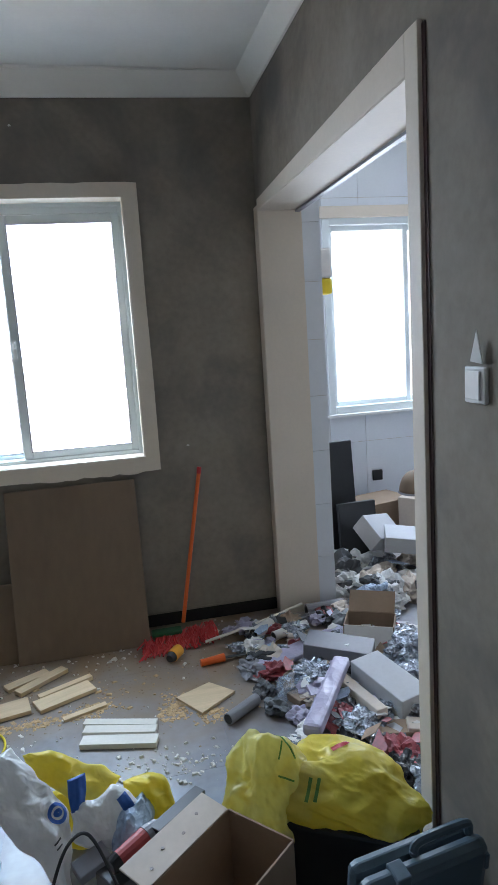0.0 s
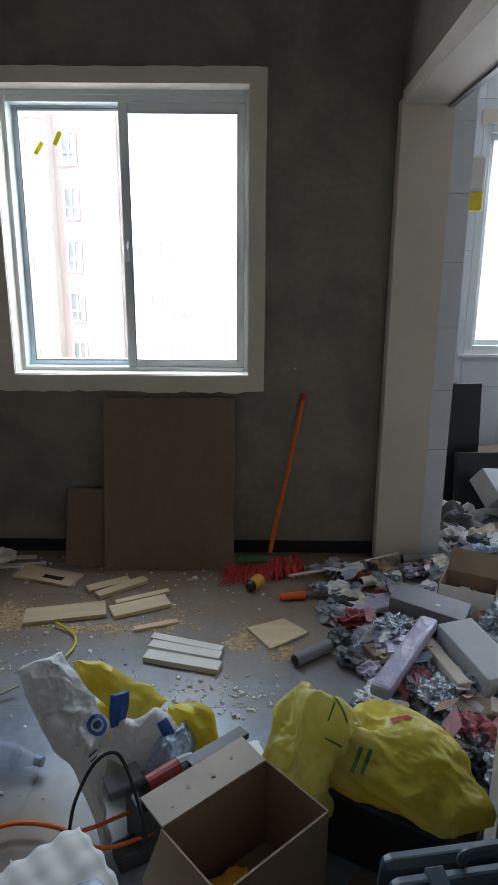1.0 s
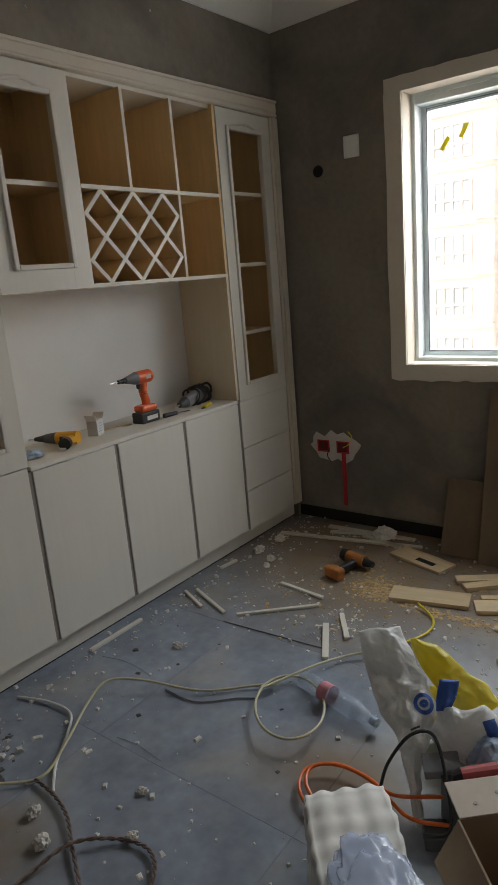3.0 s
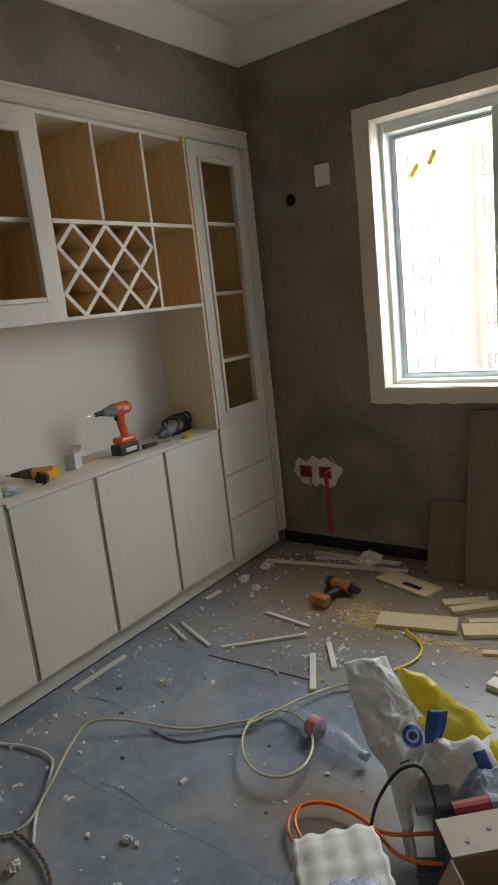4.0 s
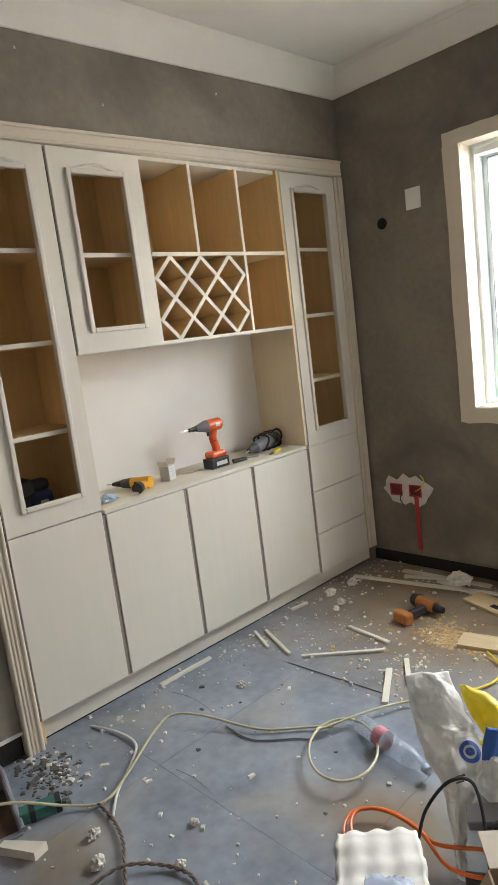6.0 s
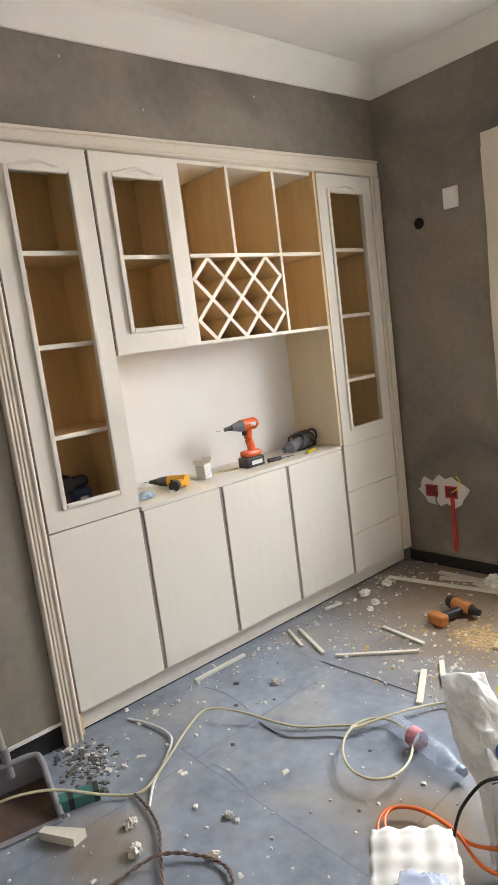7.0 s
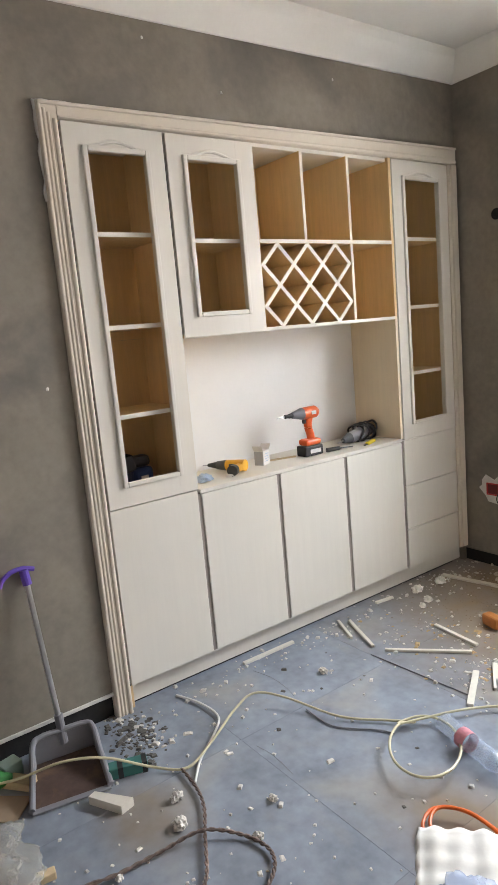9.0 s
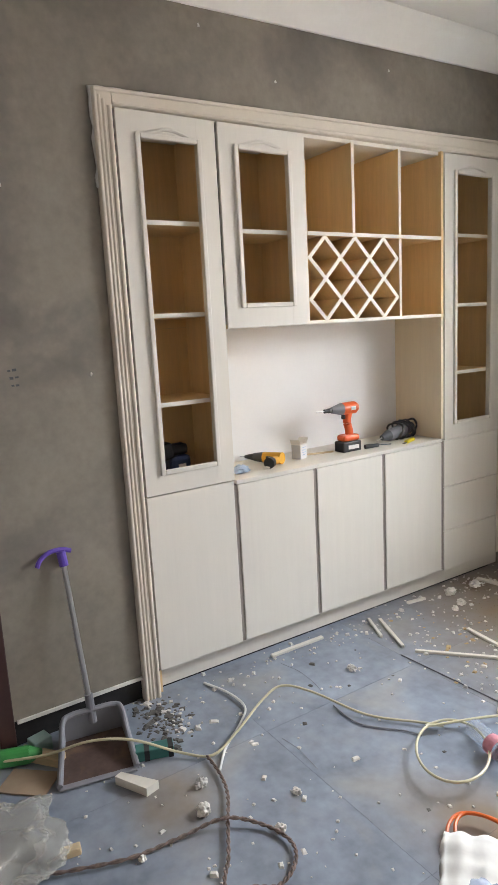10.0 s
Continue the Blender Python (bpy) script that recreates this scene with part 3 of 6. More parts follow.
# pencilled marks on the west wall, as plain bars
bm = bmesh.new()
for y, z, l in ((0.985, 1.50, 0.022), (1.0, 1.492, 0.012), (0.965, 1.455, 0.018), (0.99, 1.46, 0.014), (0.97, 1.425, 0.012), (1.0, 1.425, 0.02)):
    B(0.0, 0.0012, y - l / 2, y + l / 2, z - 0.002, z + 0.002, bm=bm)
    B(0.0, 0.0012, y - 0.002, y + 0.002, z - 0.009, z + 0.007, bm=bm)
solid("pencil_marks", bm, DARKGREY, (XW, 0, 0), "faint dark pencil marks on grey plaster", "marks")
for y, z in ((2.25, 2.48), (2.9, 2.62), (1.9, 2.63), (1.35, 1.35), (1.1, 2.0)):
    solid("plaster_chip", crumple(0.006, 0.005, 0.016, y, sub=2), PATCH, (XW - 0.001, y, z), "small pale chip in the grey plaster", "chip", "chips on the wall")
for x, z in ((0.93, 1.0), (0.2, 2.62)):
    solid("plaster_chip", crumple(0.007, 0.005, 0.012, x, sub=2), PATCH, (x, YW - 0.001, z), "small pale chip in the grey plaster", "chip", "chips on the wall")

# ---- the built-in cabinet ----
XBK = -1.535
cab = thing("built_in_cabinet", (0, 0, 0), "cream wood-grain wall cabinet with open shelves and glassless framed doors", "cabinet")
ZCT, ZD, ZT = 0.852, 0.109, 2.303
YS = (1.518, 1.938, 2.374, 2.812, 3.25, 3.716)
# carcass: sides, dividers, back, plinth
part("side_panel", B(XBK, XC - 0.022, 1.516, 1.534, 0.0, ZT + 0.01), MAPLE, cab)
part("side_panel", B(XBK, XC - 0.022, 3.70, 3.718, ZD, ZT + 0.01), MAPLE, cab)
part("divider", B(XBK, XC - 0.022, 1.926, 1.944, ZCT, ZT - 0.0125, 0.001), MAPLE, cab)
part("divider", B(XBK, XC - 0.004, 3.243, 3.261, 1.512, ZT + 0.005, 0.001), MAPLE, cab)
part("niche_side", B(XBK, XC - 0.004, 3.243, 3.261, ZCT, 1.5115, 0.001), NICHE, cab, "pale cream niche side board")
part("back_panel", B(XBK - 0.012, XBK, 1.516, 3.718, 1.512, ZT + 0.01), MAPLE, cab)
part("back_panel", B(XBK - 0.012, XBK, 1.516, 1.93, 0.0, 1.511), MAPLE, cab)
part("back_panel", B(XBK - 0.012, XBK, 3.256, 3.718, 0.0, 1.511), MAPLE, cab)
part("white_back_panel", B(XBK - 0.012, XBK, 1.931, 3.255, ZCT - 0.01, 1.511), PANEL, cab, "plain white panel behind the worktop")
part("top_panel", B(XBK, XC - 0.022, 1.534, 3.70, ZT - 0.012, ZT + 0.008), LAM, cab)
part("plinth", B(XC - 0.075, XC - 0.052, 1.516, 3.80, 0.008, ZD + 0.02, 0.001), LAM, cab)
# near-black strip paints the shade in the gap at the floor
part("floor_joint", B(XC - 0.073, XC - 0.056, 1.518, 3.718, 0.0, 0.008), HOLE_SHADE, cab, "dark strip for the shaded joint under the plinth")
part("counter", B(XBK, XC + 0.0, 1.944, 3.243, ZCT - 0.018, ZCT, 0.002), LAM, cab, "cream worktop board")
part("lower_carcass", B(XBK, XC - 0.03, 1.534, 3.70, ZD, ZCT - 0.02), GAP, cab)
# lower doors
for a, b in zip(YS[:4], YS[1:5]):
    first = a == YS[0]
    part("door", B(XC - 0.018, XC, a + (0.005 if first else 0.012), b - 0.009, ZD, 0.851 if first else ZCT - 0.021, 0.0015), LAM, cab)
    if not first:
        part("handle_profile", B(XC - 0.022, XC - 0.006, a - 0.009, a + 0.012, ZD, ZCT - 0.021), GAP, cab)
for z0, z1 in ((ZD - 0.008, 0.328), (0.332, 0.577), (0.581, ZCT - 0.012)):
    part("drawer_front", B(XC - 0.018, XC, 3.262, 3.712, z0, z1, 0.0015), LAM, cab)
part("handle_profile", B(XC - 0.022, XC - 0.008, 3.241, 3.2618, ZD, ZCT - 0.021), GAP, cab)
# near-black strips paint the shade in the gaps beside two framed doors
for y_, z_ in ((1.5145, 0.1), (1.9395, 1.5)):
    part("gap_shade", B(XC - 0.021, XC - 0.016, y_, y_ + 0.010, z_, ZT - 0.004), HOLE_SHADE, cab)


def framed_door(y0, y1, z0, z1, name):
    """A door with wide rails and a thin moulding round its empty opening."""
    own = bmesh.new()
    wd = 0.084
    wr = wd + 0.009
    B(XC - 0.02, XC, y0, y0 + wd, z0, z1, 0.0005, own)
    B(XC - 0.02, XC, y1 - wd, y1, z0, z1, 0.0005, own)
    B(XC - 0.02, XC - 0.0001, y0 + wd, y1 - wd, z0, z0 + wr, 0, own)
    B(XC - 0.02, XC - 0.0001, y0 + wd, y1 - wd, z1 - wr, z1, 0, own)
    dr = part(name, own, LAM, cab, "cream framed door with an empty opening")
    own = bmesh.new()
    a, b, c, e, m = y0 + wd - 0.016, y1 - wd + 0.016, z0 + wr - 0.016, z1 - wr + 0.016, 0.02
    B(XC - 0.004, XC + 0.012, a, a + m, c, e, 0.004, own)
    B(XC - 0.004, XC + 0.012, b - m, b, c, e, 0.004, own)
    B(XC - 0.004, XC + 0.012, a + m, b - m, c, c + m, 0.004, own)
    B(XC - 0.004, XC + 0.012, a + m, b - m, e - m, e, 0.004, own)
    part("moulding", own, LAM, dr)
    # low arch over the opening
    n = 16
    arc = [(XC + 0.003, a + 0.008 + (b - a - 0.016) * i / n, e - 0.006 + 0.026 * math.sin(math.pi * i / n) ** 2) for i in range(n + 1)]
    own = tube(arc, 0.007, 8, smooth=False)
    B(XC - 0.004, XC + 0.0035, a + 0.06, b - 0.06, e - 0.004, e + 0.012, 0.002, own)
    part("arch_moulding", own, LAM, dr)


framed_door(1.524, 1.935, 0.856, ZT - 0.004, "framed_door")
framed_door(1.948, 2.368, 1.501, ZT - 0.004, "framed_door")
framed_door(3.266, 3.714, 0.842, ZT, "framed_door")
# shelves, maple boards with cream front edges


def board(name, x1, y0, y1, z0, z1, upright=False):
    b_ = part(name, B(XBK, x1 - 0.002, y0, y1, z0, z1), MAPLE, cab)
    part("edge_band", B(x1 - 0.002, x1, y0, y1, z0, z1, 0.0008), LAM, b_)


for z in (1.905, 1.552, 1.20):
    board("shelf", XC - 0.035, 1.535, 1.925, z, z + 0.018)
for z in (1.905, 1.545, 1.185):
    board("shelf", XC - 0.035, 3.262, 3.699, z, z + 0.018)
board("shelf", XC - 0.035, 1.945, 2.36, 1.885, 1.903)
board("divider", XC - 0.004, 2.362, 2.38, 1.512, ZT - 0.012)
board("shelf", XC - 0.002, 2.381, 3.242, 1.882, 1.899)
board("bottom_shelf", XC - 0.002, 1.945, 3.242, 1.497, 1.513)
for y in (2.655, 2.952):
    board("divider", XC - 0.004, y - 0.008, y + 0.008, 1.8995, ZT - 0.0125)
board("divider", XC - 0.004, 2.944, 2.96, 1.5115, 1.8815)
# bottle lattice
rack = part("bottle_rack", B(XBK + 0.001, XBK + 0.007, 2.385, 2.94, 1.515, 1.88), MAPLE, cab)
LY0, LY1, LZ0, LZ1 = 2.392, 2.934, 1.514, 1.88
uy, uz = (LY1 - LY0) / 6, (LZ1 - LZ0) / 4
for a, b in (((0, 3), (1, 4)), ((0, 1), (3, 4)), ((1, 0), (5, 4)), ((3, 0), (6, 3)), ((5, 0), (6, 1)),
             ((0, 1), (1, 0)), ((0, 3), (3, 0)), ((1, 4), (5, 0)), ((3, 4), (6, 1)), ((5, 4), (6, 3))):
    p, q = Vector((0, LY0 + a[0] * uy, LZ0 + a[1] * uz)), Vector((0, LY0 + b[0] * uy, LZ0 + b[1] * uz))
    mid, d = (p + q) / 2, q - p
    ang = math.atan2(d.z, d.y)
    m = Matrix.Translation((XC - 0.12, mid.y, mid.z)) @ Matrix.Rotation(ang, 4, "X")
    dy = 0.0005 if d.z > 0 else 0
    sl = part("lattice_slat", B(-0.205, 0.109, -d.length / 2 - 0.006, d.length / 2 + 0.006, -0.0085, 0.0085, m=m), MAPLE, cab)
    part("edge_band", B(0.109, 0.112 + dy, -d.length / 2 - 0.006, d.length / 2 + 0.006, -0.0088, 0.0088, 0.001, m=m), LAM, sl)
# moulded frame: fluted left pilaster, plain right post, top cornice
own = bmesh.new()
B(XC - 0.03, XC + 0.004, 1.442, 1.514, 0.0, 2.356, 0.002, own)
pil = part("pilaster", own, CASING, cab, "fluted cream pilaster")
for y, r in ((1.4505, 0.0075), (1.4665, 0.006), (1.4815, 0.006), (1.503, 0.0095)):
    own = cyl((XC + 0.002, y, 0.0), (XC + 0.002, y, 2.356 - (y - 1.44) * 0.9), r, seg=14)
    for v in own.verts:
        v.co.x = XC + 0.002 + (v.co.x - XC - 0.002) * 1.25
    part("flute", own, CASING, pil, smooth=False)
own = bmesh.new()
B(XC - 0.03, XC + 0.004, 1.514, 3.79, ZT + 0.004, 2.378, 0.002, own)
rail = part("top_moulding", own, CASING, cab, "moulded cream top rail")
beads = []
for z0, z1, p, bv in ((ZT + 0.006, ZT + 0.016, 0.007, 0.003), (ZT + 0.022, ZT + 0.058, 0.003, 0.001), (ZT + 0.060, 2.377, 0.012, 0.005)):
    beads.append(part("bead", B(XC + 0.002, XC + 0.004 + p, 1.514 if z0 < 2.35 else 1.444, 3.788, z0, z1, bv), CASING, rail))
for o in [rail] + beads:  # the rail climbs a little towards the window wall
    for v in o.data.vertices:
        v.co.z += 0.017 * (v.co.y - 2.65) * min(1, max(0, (v.co.z - ZT) / 0.03))
own = B(XC - 0.03, XC + 0.004, 3.718, 3.79, ZD - 0.008, ZT + 0.004, 0.002)
B(XC + 0.002, XC + 0.014, 3.74, 3.786, ZD - 0.006, ZT + 0.003, 0.004, own)
part("side_moulding", own, CASING, cab)
rng = random.Random(3)
pts = [(1.442, 2.352)] + [(1.442 + 0.45 * i / 16, 2.357 + 0.0075 * i / 16 + rng.uniform(0.0, 0.014) * (1 - i / 16)) for i in range(17)] + [(1.9, 2.36)]
part("putty_edge", prism(pts, 0.008, m=Matrix(((0, 0, 1, XC - 0.012), (1, 0, 0, 0), (0, 1, 0, 0), (0, 0, 0, 1)))), PATCH, cab, "ragged putty along the frame")
pts = [(1.444, 2.36)] + [(1.442 - rng.uniform(0.0, 0.012), 2.36 - 0.34 * i / 10) for i in range(11)] + [(1.444, 2.02)]
part("putty_edge", prism(pts, 0.008, m=Matrix(((0, 0, 1, XC - 0.012), (1, 0, 0, 0), (0, 1, 0, 0), (0, 0, 0, 1)))), PATCH, cab)

from mathutils.bvhtree import BVHTree

# ---- outside ----
tagged(solid("ground", B(-400, 400, -400, 800, -12.3, -12), GROUND, (0, 0, 0), "plain ground far below outside", "ground"), kind="structure")
bld = thing("apartment_building", (0, 40, -12), "white apartment block with pinkish panels and rows of windows", "building")
# upper storeys are out of view, added to hold back the high sky
part("wall", B(-30, -10.9, 0, 12, 0, 36.0), FACADE, bld)
part("wall", B(-10.9, -9.2, 1.2, 12, 0, 36.0), FACADERED, bld, "pinkish recessed bay")
part("wall", B(-9.2, -7.1, 0.3, 12, 0, 36.0), FACADE, bld)
part("wall", B(-7.1, -5.8, 0.8, 12, 0, 36.0), FACADERED, bld, "pinkish recessed bay")
part("wall", B(-5.8, -1.9, 0, 12, 0, 36.0), FACADE, bld)
part("wall", B(-1.9, 26, 1.4, 12, 0, 36.0), FACADE, bld)


def far_window(x0, x1, z0, z1, y, cols, bar=0.12):
    """A far window: white frame with mullions, dark panes behind."""
    own = bmesh.new()
    for i in range(cols + 1):
        x = x0 + (x1 - x0) * i / cols
        B(x - bar / 2, x + bar / 2, y - 0.16, y - 0.04, z0, z1, bm=own)
    for z in (z0, z0 + (z1 - z0) * 0.38, z1):
        B(x0, x1, y - 0.15, y - 0.05, z - bar / 2, z + bar / 2, bm=own)
    wdw = part("window", own, FACADE, bld)
    part("pane", B(x0, x1, y - 0.04, y + 0.02, z0, z1), FARGLASS, wdw)


for k in range(10):
    z = 4.2 + 3.0 * k
    for x0, x1, y, cols in ((-14.4, -12.2, 0, 4), (-10.4, -9.6, 1.2, 2), (-6.9, -6.1, 0.8, 2), (-5.3, -2.5, 0, 5), (0.6, 3.4, 1.4, 4), (6, 8.8, 1.4, 4)):
        far_window(x0, x1, z, z + 1.75, y, cols)
    part("slab_edge", B(-30, -10.8, -0.35, 0, z - 0.75, z - 0.55), FACADE, bld)
    part("slab_edge", B(-5.9, -1.8, -0.45, 0, z - 0.8, z - 0.55), FACADE, bld)
    own = B(-11.9, -10.7, -0.8, 0, z - 0.55, z - 0.4)
    B(-11.85, -10.75, -0.75, -0.3, z - 0.4, z + 0.3, 0.04, own)
    part("air_conditioner_ledge", own, FACADE, bld)

# ---- kitchen beyond the doorway ----
KY, KX1 = 4.9, 3.7
KW = (2.12, 3.36, 0.95, 2.36)
bm = bmesh.new()
B(XK, KW[0], KY + 0.006, KY + 0.25, -0.1, HC + 0.1, bm=bm)
B(KW[1], KX1, KY + 0.006, KY + 0.25, -0.1, HC + 0.1, bm=bm)
B(KW[0], KW[1], KY + 0.006, KY + 0.25, -0.1, KW[2], bm=bm)
B(KW[0], KW[1], KY + 0.006, KY + 0.25, KW[3], HC + 0.1, bm=bm)
kn = structure("wall_kitchen_north", bm, WALLWHITE, "white-tiled kitchen wall with a window")
ke = structure("wall_kitchen_east", B(KX1, KX1 + 0.2, 1.2, KY + 0.25, -0.1, HC + 0.1), KTILE, "white-tiled kitchen wall")
kwst = structure("wall_kitchen_west", B(XK - 0.2, XK, YN + 0.001, KY + 0.006, -0.1, HC + 0.1), KTILE, "white-tiled kitchen wall")
structure("wall_kitchen_south", B(XE + 0.2, KX1, 1.2, 1.4, -0.1, HC + 0.1), WALLWHITE, "plain kitchen wall")
structure("ceiling_kitchen", B(XE + 0.2, KX1 + 0.2, 1.2, KY + 0.25, HC, HC + 0.12), CEIL, "white kitchen ceiling", "ceiling")
structure("ceiling_kitchen_strip", B(XK - 0.2, XE + 0.2, YN, KY + 0.25, HC, HC + 0.12), CEIL, "white kitchen ceiling", "ceiling")
kret = structure("wall_kitchen_return", B(XK + 0.005, XK + 0.105, DY1 + 0.012, YN + 0.2, 0.0, HC), WALLWHITE, "white-tiled wall end beside the doorway")
for k in range(9):
    o = part("tile", B(XK + 0.005, XK + 0.107, DY1 + 0.002, DY1 + 0.0115, 0.305 * k + 0.001, min(HC, 0.305 * (k + 1)) - 0.001, 0.0006), KTILE, kret)
kw = thing("window_2", (0, 0, 0), "white-framed kitchen window in bright daylight", "window", kind="structure")
part("window_frame", ring(KW[0], KW[1], KW[2], KW[3], KY - 0.004, KY + 0.16, 0.055), PVC, kw)
part("window_frame", B(KW[0] - 0.02, KW[1] + 0.02, KY - 0.03, KY - 0.004, KW[3] - 0.01, KW[3] + 0.07, 0.004), CASING, kw)
part("window_sill", B(KW[0] - 0.03, KW[1] + 0.03, KY - 0.04, KY + 0.1, KW[2] - 0.02, KW[2] + 0.002, 0.004), WHITEPL, kw)
s3 = part("sash", ring(KW[0] + 0.05, 2.80, KW[2] + 0.05, KW[3] - 0.05, KY + 0.05, KY + 0.1, 0.04), PVC, kw)
s4 = part("sash", ring(2.76, KW[1] - 0.05, KW[2] + 0.05, KW[3] - 0.05, KY + 0.1, KY + 0.15, 0.04), PVC, kw)
for s_, a, b, y in ((s3, KW[0] + 0.08, 2.77, KY + 0.075), (s4, 2.79, KW[1] - 0.08, KY + 0.125)):
    p_ = part("pane", B(a, b, y - 0.002, y + 0.002, KW[2] + 0.08, KW[3] - 0.08), GLASSDUST, s_)
    p_.visible_shadow = False

t = thing("hanging_jug", (1.805, 4.035, 1.775), "milky plastic jug with yellow base hung from a hook", "jug")
part("body", B(-0.055, 0.055, -0.045, 0.045, 0.09, 0.26, 0.015), WHITEPL, t)
part("base", B(-0.053, 0.053, -0.043, 0.043, 0.0, 0.092, 0.015), YEL, t, "bright yellow base")
part("hook", tube([(-0.05, 0, 0.25), (-0.055, 0, 0.31), (-0.045, 0, 0.36), (-0.05, 0, 0.7), (-0.05, 0, HC - 1.775)], 0.006), GREYPL, t)
t = thing("cabinet_panel", pose(2.03, 4.45, 0, -5, 0, 8), "tall glossy black panel leaning in the kitchen", "panel")
part("panel", B(-0.11, 0.11, -0.02, 0.02, 0.0, 0.82, 0.004), BLACK, t)
part("edge", B(-0.113, -0.109, -0.022, 0.022, 0.0, 0.82), DARKGREY, t)
t = thing("cabinet_panel", pose(2.10, 4.33, 0, -6, 0, 4), "short black panel leaning beside cartons", "panel")
part("panel", B(-0.14, 0.13, -0.02, 0.02, 0.0, 0.42, 0.004), BLACK, t)
solid("wall_socket", B(2.44, 2.52, KY - 0.014, KY, 0.42, 0.5, 0.004), BLACK, (0, 0, 0), "small black socket on white tiles", "socket")


def carton(at, sx, sy, sz, material, label, open_top=False, wall=0.006, flaps=()):
    """A cardboard box; open ones have real walls and flaps (side, width, angle)."""
    t = thing("carton", at, label, "box")
    if not open_top:
        part("body", B(-sx / 2, sx / 2, -sy / 2, sy / 2, 0, sz, 0.004), material, t)
        return t
    part("bottom", B(-sx / 2, sx / 2, -sy / 2, sy / 2, 0, wall), material, t)
    for s in (-1, 1):
        part("side", B(s * sx / 2 - wall / 2, s * sx / 2 + wall / 2, -sy / 2, sy / 2, wall, sz, 0.001), material, t)
        part("side", B(-sx / 2 + wall / 2, sx / 2 - wall / 2, s * sy / 2 - wall / 2, s * sy / 2 + wall / 2, wall, sz, 0.001), material, t)
    for side, wd, ang, mt in flaps:
        L = sy if side in ("+x", "-x") else sx
        own = B(0, wd, -L / 2 + 0.004, L / 2 - 0.004, -wall / 2, wall / 2, 0.001)
        rz = {"+x": 0, "-x": 180, "+y": 90, "-y": -90}[side]
        off = {"+x": (sx / 2, 0), "-x": (-sx / 2, 0), "+y": (0, sy / 2), "-y": (0, -sy / 2)}[side]
        f = part("flap", own, mt, t)
        f.matrix_local = Matrix.Translation((*off, sz)) @ pose(0, 0, 0, 0, 0, rz) @ pose(0, 0, 0, 0, -ang, 0)
    return t


def decal(tree, centre, normal, turn, w, h, ring=0.0, n=10):
    """A thin print laid on a crumpled surface: a rectangle, or a round ring of that inner share."""
    own = bmesh.new()
    N = Vector(normal).normalized()
    rot = N.to_track_quat("Z", "Y").to_matrix() @ pose(0, 0, 0, 0, 0, turn).to_3x3()

    def put(x, y):
        o = centre + rot @ Vector((x, y, 0)) + N * 0.12
        hit, nn = tree.ray_cast(o, -N)[:2]
        if hit is None:
            return None
        return own.verts.new(hit + N * 0.0022)
    if ring:
        m = 36
        G = [[put(w * k * math.cos(2 * math.pi * i / m), h * k * math.sin(2 * math.pi * i / m)) for i in range(m + 1)] for k in (ring, (ring + 1) / 2, 1)]
    else:
        G = [[put(w * (i / n - 0.5), h * (k / n - 0.5)) for i in range(n + 1)] for k in range(n + 1)]
    for a, c in zip(G, G[1:]):
        for i in range(len(a) - 1):
            q = (a[i], a[i + 1], c[i + 1], c[i])
            if None not in q:
                own.faces.new(q)
    return own


def lump(name, at, half, rot, seed, material, label, category, amp=0.22, freq=2.0, sub=5, paint=None, group="", fold=0.6, stretch=1.0, prints=()):
    """A crumpled bag or cloth round a point, with its underside flattened on the floor."""
    own = bmesh.new()
    bmesh.ops.create_icosphere(own, subdivisions=sub, radius=1)
    off = Vector((seed * 7.31, seed * 3.17, seed * 1.73))
    R = pose(0, 0, 0, *rot).to_3x3()
    local = {}
    for v in own.verts:
        d = v.co.normalized()
        e = Vector((d.x, d.y, d.z * stretch))
        a = noise.noise(e * freq + off)
        f = 1 - abs(noise.noise(e * freq * 1.7 + off * 2)) * 2.4
        g = 1 - abs(noise.noise(e * freq * 3.3 + off * 3)) * 2.4
        h = 1 - abs(noise.noise(e * freq * 6.5 + off * 4)) * 2.4
        r = 1 + amp * 1.7 * a + amp * fold * (0.30 * f + 0.12 * g + 0.06 * h)
        w = e + 0.25 * noise.noise_vector(e * freq * 0.9 + off)
        r += amp * 0.95 * (noise.voronoi(w * freq * 1.15 + off)[0][0] - 0.45)
        r += amp * 0.42 * (noise.voronoi(w * freq * 2.7 + off * 2)[0][0] - 0.45)
        r += amp * 0.16 * (noise.voronoi(w * freq * 6.5 + off * 3)[0][0] - 0.45)
        local[v] = d
        q = R @ Vector((d.x * r * half[0], d.y * r * half[1], d.z * r * half[2]))
        q.z = max(q.z + at[2], 0.002 + 0.004 * abs(g))
        v.co = q
    mats = [material]
    if paint:
        mats += [p[0] for p in paint]
        for fc in own.faces:
            d = sum((local[v] for v in fc.verts), Vector()) / len(fc.verts)
            for i, p in enumerate(paint):
                if p[1](d):
                    fc.material_index = i + 1
    if prints:
        t = thing(name, (at[0], at[1], 0), label, category, group)
        tree = BVHTree.FromBMesh(own)
        for nm, mt, centre, normal, turn, w, hh in prints:
            part(nm, decal(tree, Vector(centre) - Vector((at[0], at[1], 0)), normal, turn, w, hh), mt, t, "printed mark")
        part("body", own, mats, t, smooth=sub >= 5)
        return t
    return solid(name, own, mats, (at[0], at[1], 0), label, category, group, smooth=sub >= 5)


